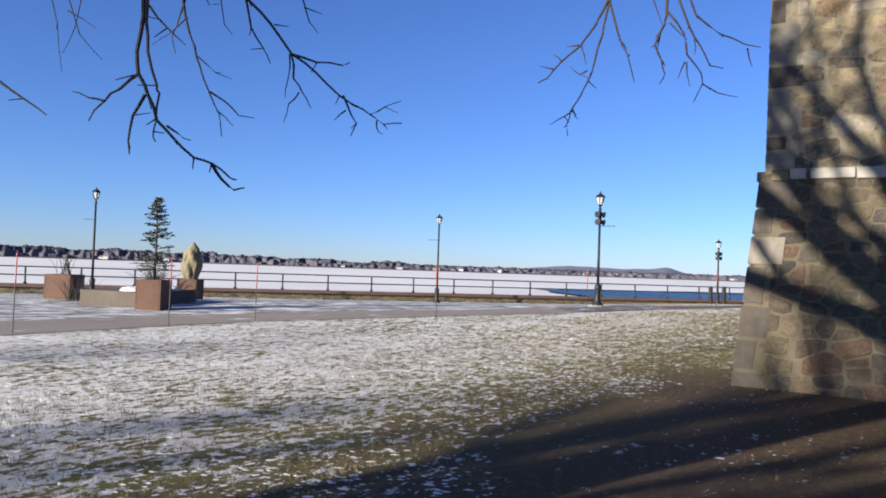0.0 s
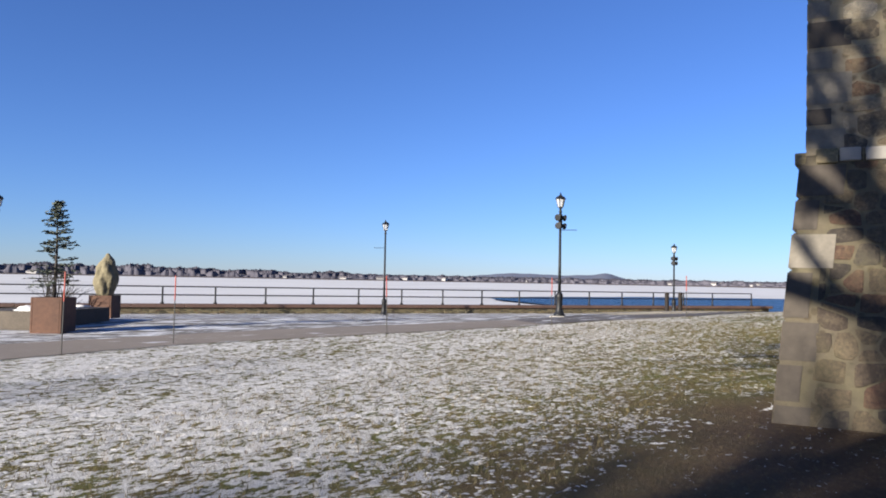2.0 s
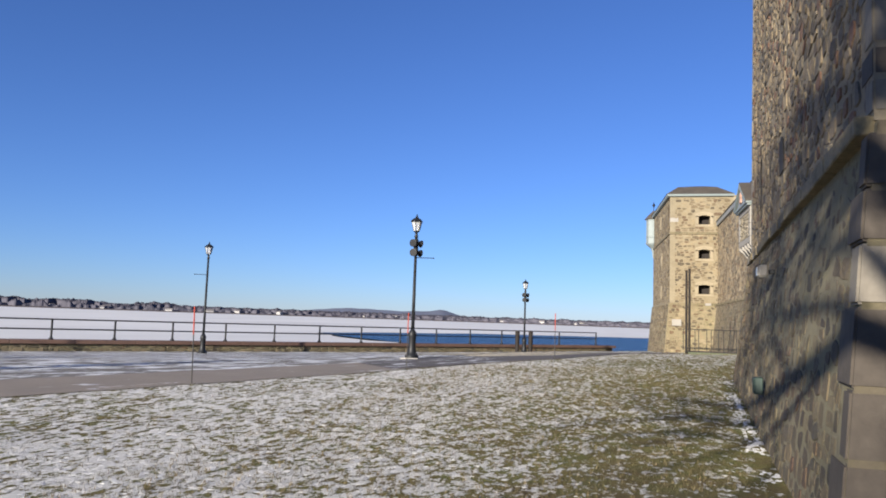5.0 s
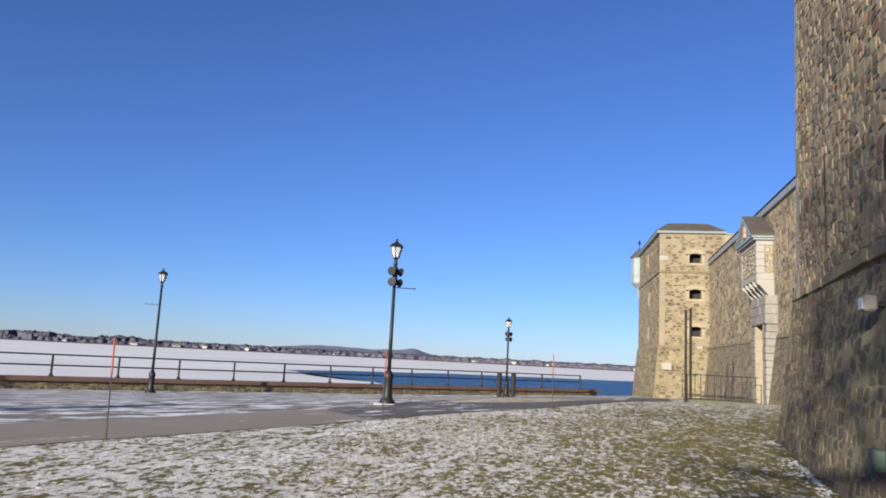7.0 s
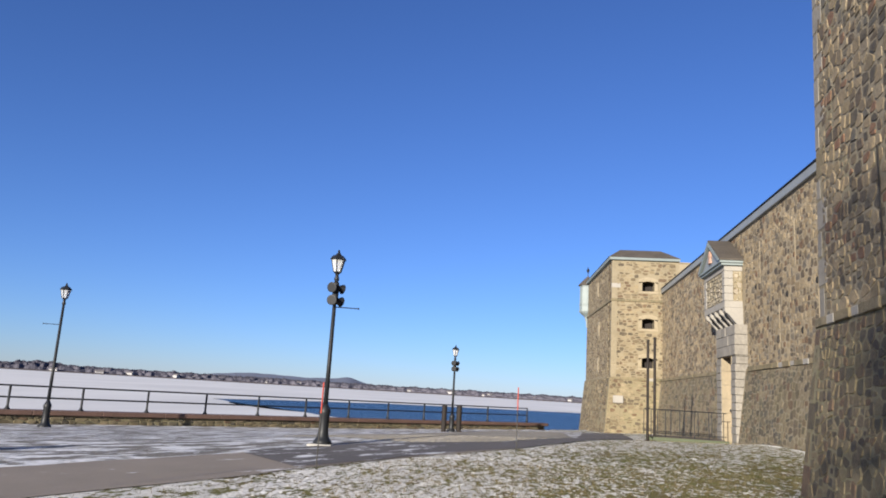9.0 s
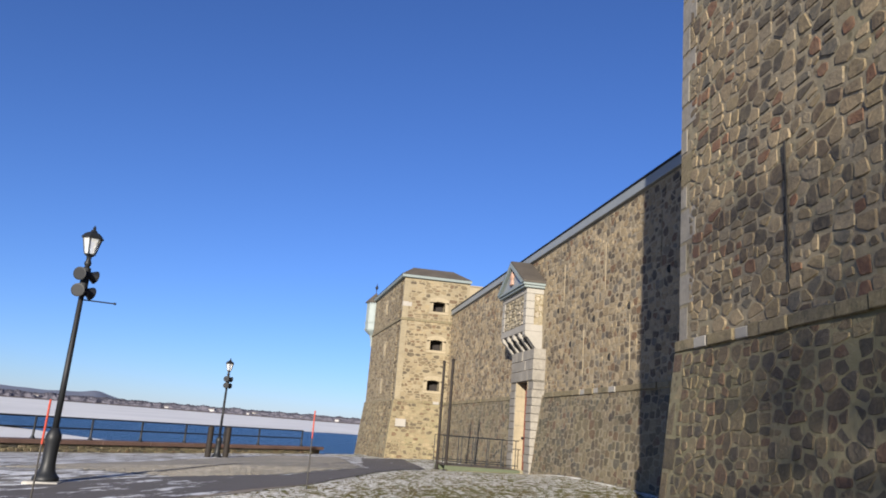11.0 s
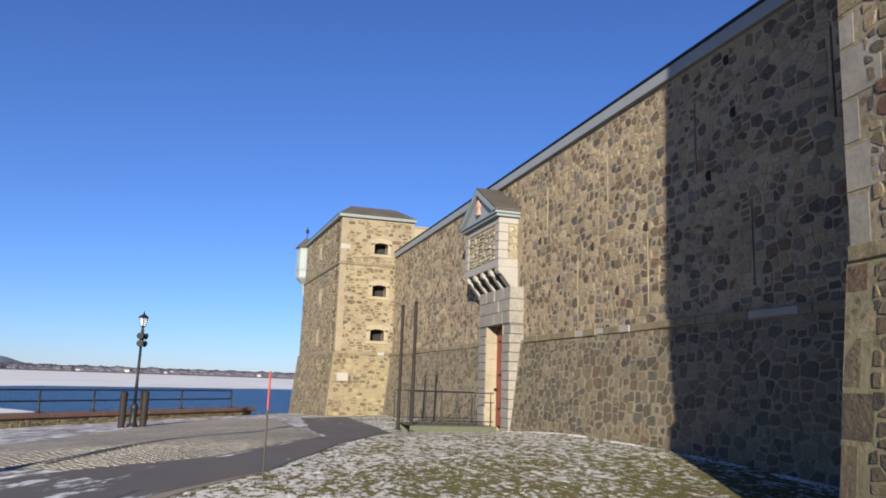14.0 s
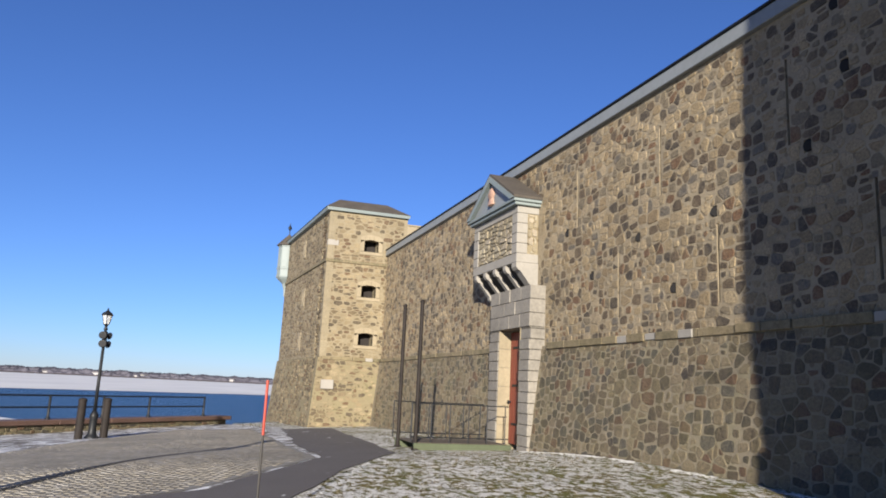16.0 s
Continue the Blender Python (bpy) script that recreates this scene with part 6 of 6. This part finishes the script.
hanging((-19.02, 4.48), 301, [((-1.25, 2.79), (-1.12, 2.6), (-0.99, 2.47), (-0.87, 2.31), (-0.73, 2.21), (-0.6, 2.09), (-0.47, 2.02), (-0.35, 1.94), (-0.25, 1.95)), ((-0.43, 1.99), (-0.35, 2.04), (-0.26, 2.08)), ((-0.58, 2.09), (-0.55, 2.03), (-0.5, 1.94), (-0.53, 1.87)), ((-0.56, 2.01), (-0.62, 1.95)), ((-0.87, 2.31), (-0.85, 2.17), (-0.8, 2.1), (-0.74, 2)), ((-0.82, 2.1), (-0.87, 2.03), (-0.89, 1.92)), ((-0.87, 2.31), (-0.73, 2.27), (-0.59, 2.26), (-0.55, 2.28)), ((-0.88, 2.31), (-0.88, 2.17), (-0.89, 2.06)), ((-1.15, 2.67), (-1.1, 2.45), (-1.03, 2.34), (-0.99, 2.26)), ((-0.97, 2.47), (-0.89, 2.46)), ((-0.84, 2.68), (-0.78, 2.49), (-0.73, 2.43)), ((-0.81, 2.57), (-0.71, 2.53)), ((-0.39, 1.96), (-0.38, 1.9), (-0.35, 1.88))])
hanging((-18.38, 4.87), 302, [((-1.78, 3.01), (-1.73, 2.75), (-1.66, 2.55), (-1.62, 2.42), (-1.56, 2.27), (-1.48, 2.11), (-1.46, 1.97)), ((-1.64, 2.49), (-1.51, 2.38), (-1.4, 2.34)), ((-1.55, 2.26), (-1.45, 2.2), (-1.37, 2.12), (-1.27, 2.11)), ((-1.5, 2.14), (-1.39, 2.04)), ((-1.73, 2.73), (-1.83, 2.63), (-1.94, 2.55)), ((-1.7, 2.97), (-1.77, 2.78), (-1.83, 2.63), (-1.81, 2.52)), ((-1.65, 2.97), (-1.58, 2.83), (-1.51, 2.84)), ((-1.52, 2.98), (-1.47, 2.7), (-1.41, 2.63)), ((-2.64, 2.98), (-2.57, 2.68), (-2.53, 2.36)), ((-2.55, 2.98), (-2.42, 2.61), (-2.27, 2.45)), ((-2.4, 2.99), (-2.44, 2.65), (-2.51, 2.47)), ((-2.5, 2.76), (-2.31, 2.65))])
hanging((-18.98, 4.51), 303, [((0.89, 2.82), (0.87, 2.68), (0.81, 2.55), (0.73, 2.43), (0.62, 2.33), (0.55, 2.24), (0.5, 2.21)), ((0.89, 2.72), (0.85, 2.5), (0.81, 2.34), (0.78, 2.24), (0.69, 2.07), (0.67, 1.99), (0.68, 1.93)), ((0.7, 2.07), (0.65, 2.03), (0.57, 1.98)), ((0.7, 2.06), (0.73, 2.02)), ((0.77, 2.29), (0.73, 2.27), (0.68, 2.32)), ((0.59, 2.29), (0.51, 2.31)), ((0.88, 2.69), (0.93, 2.5), (0.98, 2.38), (1.02, 2.22)), ((0.94, 2.47), (0.99, 2.41)), ((0.63, 2.33), (0.58, 2.37)), ((0.72, 2.43), (0.65, 2.42)), ((0.73, 2.43), (0.76, 2.32))])
hanging((-18.94, 4.53), 304, [((1.21, 2.85), (1.21, 2.63), (1.18, 2.54), (1.15, 2.46), (1.19, 2.37), (1.21, 2.3), (1.18, 2.24)), ((1.21, 2.66), (1.31, 2.53), (1.33, 2.41), (1.41, 2.31), (1.42, 2.25), (1.37, 2.14)), ((1.42, 2.25), (1.51, 2.2), (1.62, 2.18)), ((1.11, 2.78), (1.19, 2.58)), ((1.22, 2.85), (1.34, 2.58), (1.41, 2.47), (1.47, 2.36), (1.55, 2.35)), ((1.29, 2.85), (1.37, 2.63), (1.5, 2.52), (1.63, 2.46), (1.71, 2.44)), ((1.67, 2.46), (1.71, 2.36)), ((1.32, 2.37), (1.29, 2.28)), ((1.33, 2.37), (1.35, 2.23)), ((1.18, 2.54), (1.17, 2.42), (1.2, 2.41)), ((1.23, 2.59), (1.33, 2.49)), ((1.37, 2.5), (1.37, 2.41))])
# two trees out of view, placed for the shade they cast
tree(-38, 12.7, 4.6, 0.34, (0.0, 0.0), [((0.1, -0.75, 0.8), 3.0, 0.17, 0.02), ((0.3, 0.15, 1.0), 3.4, 0.18, 0.0), ((-0.2, 0.4, 0.9), 3.2, 0.17, 0.0), ((0.2, -0.3, 1.0), 3.6, 0.17, 0.0)], 29, "unseen big bare tree on the lawn, placed for the shade of its twiggy crown")
tree(-62, 26.0, 7.5, 0.45, (0.3, 0.2), [((0.5, 0.4, 0.9), 5.5, 0.17, 0.02), ((-0.5, 0.4, 1.0), 5.5, 0.17, 0.02), ((0.2, -0.8, 0.9), 5.5, 0.17, 0.02), ((0.7, -0.3, 0.6), 5.2, 0.15, 0.04)], 23, "unseen bare deciduous tree farther off on the lawn, placed for its shade")


# ---- fittings on the bastion face ----
def wall_light():
    p = on_face(6.1, 2.0, 0.17)
    top = tagged(empty("wall_light", Matrix.Translation(p) @ FACE_ROT), "small white floodlight bracketed on the bastion face", "wall light")
    bm = bmesh.new()
    box(bm, -0.05, 0.05, -0.02, 0.14, -0.03, 0.03, 0.01)
    part("bracket", bm, BLACK, top)
    bm = bmesh.new()
    box(bm, -0.11, 0.11, -0.16, -0.02, -0.08, 0.09, 0.025)
    housing = part("housing", bm, LIME, top)
    bm = bmesh.new()
    box(bm, -0.085, 0.085, -0.172, -0.16, -0.06, 0.065, 0.005)
    part("lens", bm, GLASS, housing)


wall_light()


def junction_box():
    p = on_face(6.73, 0.44, 0.38)
    top = tagged(empty("junction_box", Matrix.Translation(p) @ FACE_ROT), "small green electrical box low on the mossy bastion foot", "junction box")
    bm = bmesh.new()
    box(bm, -0.09, 0.09, -0.05, 0.06, -0.11, 0.11, 0.012)
    part("case", bm, BOXGREEN, top)
    bm = bmesh.new()
    box(bm, -0.08, 0.08, -0.062, -0.05, -0.1, 0.1, 0.004)
    part("lid", bm, BOXGREEN, top)


BOXGREEN = plain("dull_green_paint", (0.0301, 0.0533, 0.043), 0.6, vary=0.2)
junction_box()
# arched near-black plate on the wall face; its colour is the opening's shade
bm = bmesh.new()
arch = [(-0.24, -0.26), (0.24, -0.26), (0.24, 0.06), (0.17, 0.2), (0.0, 0.27), (-0.17, 0.2), (-0.24, 0.06)]
prism(bm, [Matrix.Translation(on_face(6.12, 3.68, 0.012)) @ FACE_ROT @ Vector((a, 0.2, b)) for a, b in arch], [Matrix.Translation(on_face(6.12, 3.68, 0.012)) @ FACE_ROT @ Vector((a, 0.0, b)) for a, b in arch])
bmesh.ops.recalc_face_normals(bm, faces=bm.faces)
tagged(link("window_blind", bm, DARK), "flat dark plate standing for a shaded opening in the bastion face", "opening", kind="structure")



# ---- loose cover of the lawn ----
def inside(x, y, outline):
    hit = False
    n = len(outline)
    for i in range(n):
        (x0, y0), (x1, y1) = outline[i], outline[(i + 1) % n]
        if (y0 > y) != (y1 > y) and x < (x1 - x0) * (y - y0) / (y1 - y0) + x0:
            hit = not hit
    return hit


LAWN_OUT = [(-32, 15.9), (-16, 15.8), (-11.5, 15.7), (-9.2, 15.5), (-7.2, 14.5), (-3.2, 12.4), (2, 10.0), (6.3, 7.2), (10, 5.5), (13.4, 3.7), (15.2, 1.2), (15.0, 0.7), (0.6, 0.7), (0.6, 3.5), (-11.7, 4.45), (-11.8, -1.5), (-32, -1.5)]


def snow_clumps():
    """Small ragged crusts of snow, thinner towards the walls."""
    rng = random.Random(31)
    verts, faces = [], []
    while len(verts) < 9 * 21000:
        if rng.random() < 0.55:
            x, y = rng.uniform(-24, 15), rng.uniform(0, 15.7)
        else:
            x, y = rng.uniform(-20, 4), rng.uniform(2, 11)
        if not inside(x, y, LAWN_OUT):
            continue
        keep = 0.5 + 0.9 * noise.noise((x * 0.45, y * 0.45, 2.0)) + 0.10 * (y - 7.4) + 0.35 * smooth(2.5, 9.5, x)
        if x < -9.5 and y < 5.5 + 2.0 * noise.noise((x * 0.5, y * 0.5, 7.0)):
            keep -= 0.5
        if rng.random() > keep:
            continue
        r = rng.uniform(0.016, 0.058)
        a0, st = rng.uniform(0, 6.28), rng.uniform(0.28, 0.6)
        tilt = 2.0 + rng.gauss(0, 0.45)
        z = ground_z(x, y)
        h = r * rng.uniform(0.05, 0.16)
        k = len(verts)
        for i in range(8):
            a = a0 + i * math.pi / 4
            q = r * rng.uniform(0.65, 1.3)
            du, dv = q * math.cos(a), q * math.sin(a) * st
            verts.append((x + du * math.cos(tilt) - dv * math.sin(tilt), y + du * math.sin(tilt) + dv * math.cos(tilt), z - 0.004 + h * 0.25 * rng.random()))
        verts.append((x + rng.uniform(-0.2, 0.2) * r, y + rng.uniform(-0.2, 0.2) * r, z + h))
        faces += [(k + i, k + (i + 1) % 8, k + 8) for i in range(8)]
    # drifted rims along the foot of the walls
    for x0, y0, x1, y1, count in ((0.7, 0.42, 14.8, 0.42, 900), (-11.4, 4.2, 0.4, 3.32, 420)):
        for _ in range(count):
            t = rng.random()
            x, y = x0 + (x1 - x0) * t, y0 + (y1 - y0) * t + abs(rng.gauss(0, 0.11))
            if noise.noise((x * 0.8, y0, 4.0)) < -0.1:
                continue
            z, r = ground_z(x, y), rng.uniform(0.02, 0.055)
            k = len(verts)
            for i in range(8):
                a, q = i * math.pi / 4, r * rng.uniform(0.7, 1.3)
                verts.append((x + q * math.cos(a), y + q * math.sin(a) * 0.7, z - 0.004))
            verts.append((x, y, z + r * 0.3))
            faces += [(k + i, k + (i + 1) % 8, k + 8) for i in range(8)]
    me = bpy.data.meshes.new("snow_clumps")
    me.from_pydata(verts, [], faces)
    me.materials.append(SNOWM)
    for q in me.polygons:
        q.use_smooth = True
    tagged(new("snow_clumps", me), "ragged clumps of old snow on the grass", "snow", kind="stuff")


def grass_tufts():
    rng = random.Random(32)
    verts, faces = [], []
    for _ in range(26000):
        if rng.random() < 0.5:
            x, y = rng.uniform(-23, 15), rng.uniform(0, 14)
        else:
            x, y = rng.uniform(-20, 3), rng.uniform(2.5, 10)
        if not inside(x, y, LAWN_OUT):
            continue
        if x < -9.6 and y < 5.4 and rng.random() < 0.96:
            continue
        z = ground_z(x, y)
        for b in range(4):
            a = rng.uniform(0, 6.28)
            h, lean, w = rng.uniform(0.02, 0.055), rng.uniform(0.01, 0.05), rng.uniform(0.002, 0.004)
            k = len(verts)
            c, d = math.cos(a), math.sin(a)
            px, py = x + rng.uniform(-0.03, 0.03), y + rng.uniform(-0.03, 0.03)
            verts += [(px - w * d, py + w * c, z - 0.003), (px + w * d, py - w * c, z - 0.003), (px + lean * c, py + lean * d, z + h)]
            faces.append((k, k + 1, k + 2))
    me = bpy.data.meshes.new("grass_tufts")
    me.from_pydata(verts, [], faces)
    me.materials.append(GRASS)
    tagged(new("grass_tufts", me), "short winter-yellow grass blades between the snow", "grass", kind="stuff")


GRASS = stone_material("grass_blades", [(0.134, 0.107, 0.047), (0.101, 0.101, 0.0349), (0.161, 0.127, 0.0637), (0.0805, 0.0869, 0.0282), (0.114, 0.0771, 0.0369)], 0, 0.0)
snow_clumps()
grass_tufts()


# ---- setts ----
def setts():
    """Rows of small granite setts, set crosswise, some thinly powdered."""
    rng = random.Random(51)
    owner = bpy.data.objects["pavement_2"]
    outline = [(6.95, 10.0), (8.35, 8.05), (10.3, 6.9), (12.2, 5.95), (17, 5.8), (21.4, 5.7), (29, 5.7), (30.3, 8.3), (25, 10.0), (20, 11.4), (16, 12.2), (13, 12.6), (11, 13.4), (9.6, 14.2)]
    mat = stone_material("granite_setts", [(0.218, 0.207, 0.183), (0.242, 0.23, 0.203), (0.203, 0.191, 0.172), (0.257, 0.246, 0.222), (0.226, 0.212, 0.183), (0.281, 0.273, 0.257)], 0, 0.4, 0.12)
    c, d = math.cos(radians(-19)), math.sin(radians(-19))
    verts, faces = [], []
    count = 0
    v = -2.0
    while v < 16:
        u = rng.uniform(0, 0.1)
        while u < 27:
            w = rng.uniform(0.13, 0.21)
            x, y = 5 + (u + w / 2) * c - v * d, 8 + (u + w / 2) * d + v * c
            if inside(x, y, outline):
                g = 0.006
                z = ground_z(x, y) + 0.013
                h = rng.uniform(0.003, 0.0055)
                b = 0.010
                pts = []
                for du, dv, dz in ((g, g, -0.01), (w - g, g, -0.01), (w - g, 0.115 - g, -0.01), (g, 0.115 - g, -0.01), (g + b, g + b, h), (w - g - b, g + b, h), (w - g - b, 0.115 - g - b, h), (g + b, 0.115 - g - b, h)):
                    uu, vv = u + du, v + dv
                    pts.append(Vector((5 + uu * c - vv * d, 8 + uu * d + vv * c, z + dz + (rng.uniform(-0.0008, 0.0008) if dz > 0 else 0))))
                fs = [(4, 5, 6, 7), (0, 1, 5, 4), (1, 2, 6, 5), (2, 3, 7, 6), (3, 0, 4, 7)]
                if x < 9.8 and count < 300:
                    count += 1
                    me = bpy.data.meshes.new("sett")
                    o = sum(pts, Vector()) / 8
                    me.from_pydata([q - o for q in pts], [], fs)
                    me.materials.append(mat)
                    ob = new("sett", me)
                    ob.parent = owner
                    ob.location = o
                else:
                    k = len(verts)
                    verts += pts
                    faces += [tuple(i + k for i in f) for f in fs]
            u += w
        v += 0.115
    me = bpy.data.meshes.new("sett_field")
    me.from_pydata(verts, [], faces)
    me.materials.append(mat)
    ob = new("sett_field", me)
    ob.parent = owner
    tagged(ob, kind="stuff")
    bm = bmesh.new()
    a, b = Vector((7.7, 10.55)), Vector((17.4, 7.2))
    n = Vector((b.y - a.y, a.x - b.x)).normalized() * 0.035
    prev = None
    for i in range(25):
        q = a.lerp(b, i / 24)
        pair = [bm.verts.new((q.x + k * n.x, q.y + k * n.y, ground_z(q.x, q.y) + 0.036)) for k in (-1, 1)]
        if prev:
            bm.faces.new((prev[0], pair[0], pair[1], prev[1]))
        prev = pair
    bmesh.ops.recalc_face_normals(bm, faces=bm.faces)
    tagged(link("trim_dark_strip", bm, DARK), "narrow dark strip across the setts", "joint", kind="structure")


setts()

# ---- masonry last ----
lay_rubble()
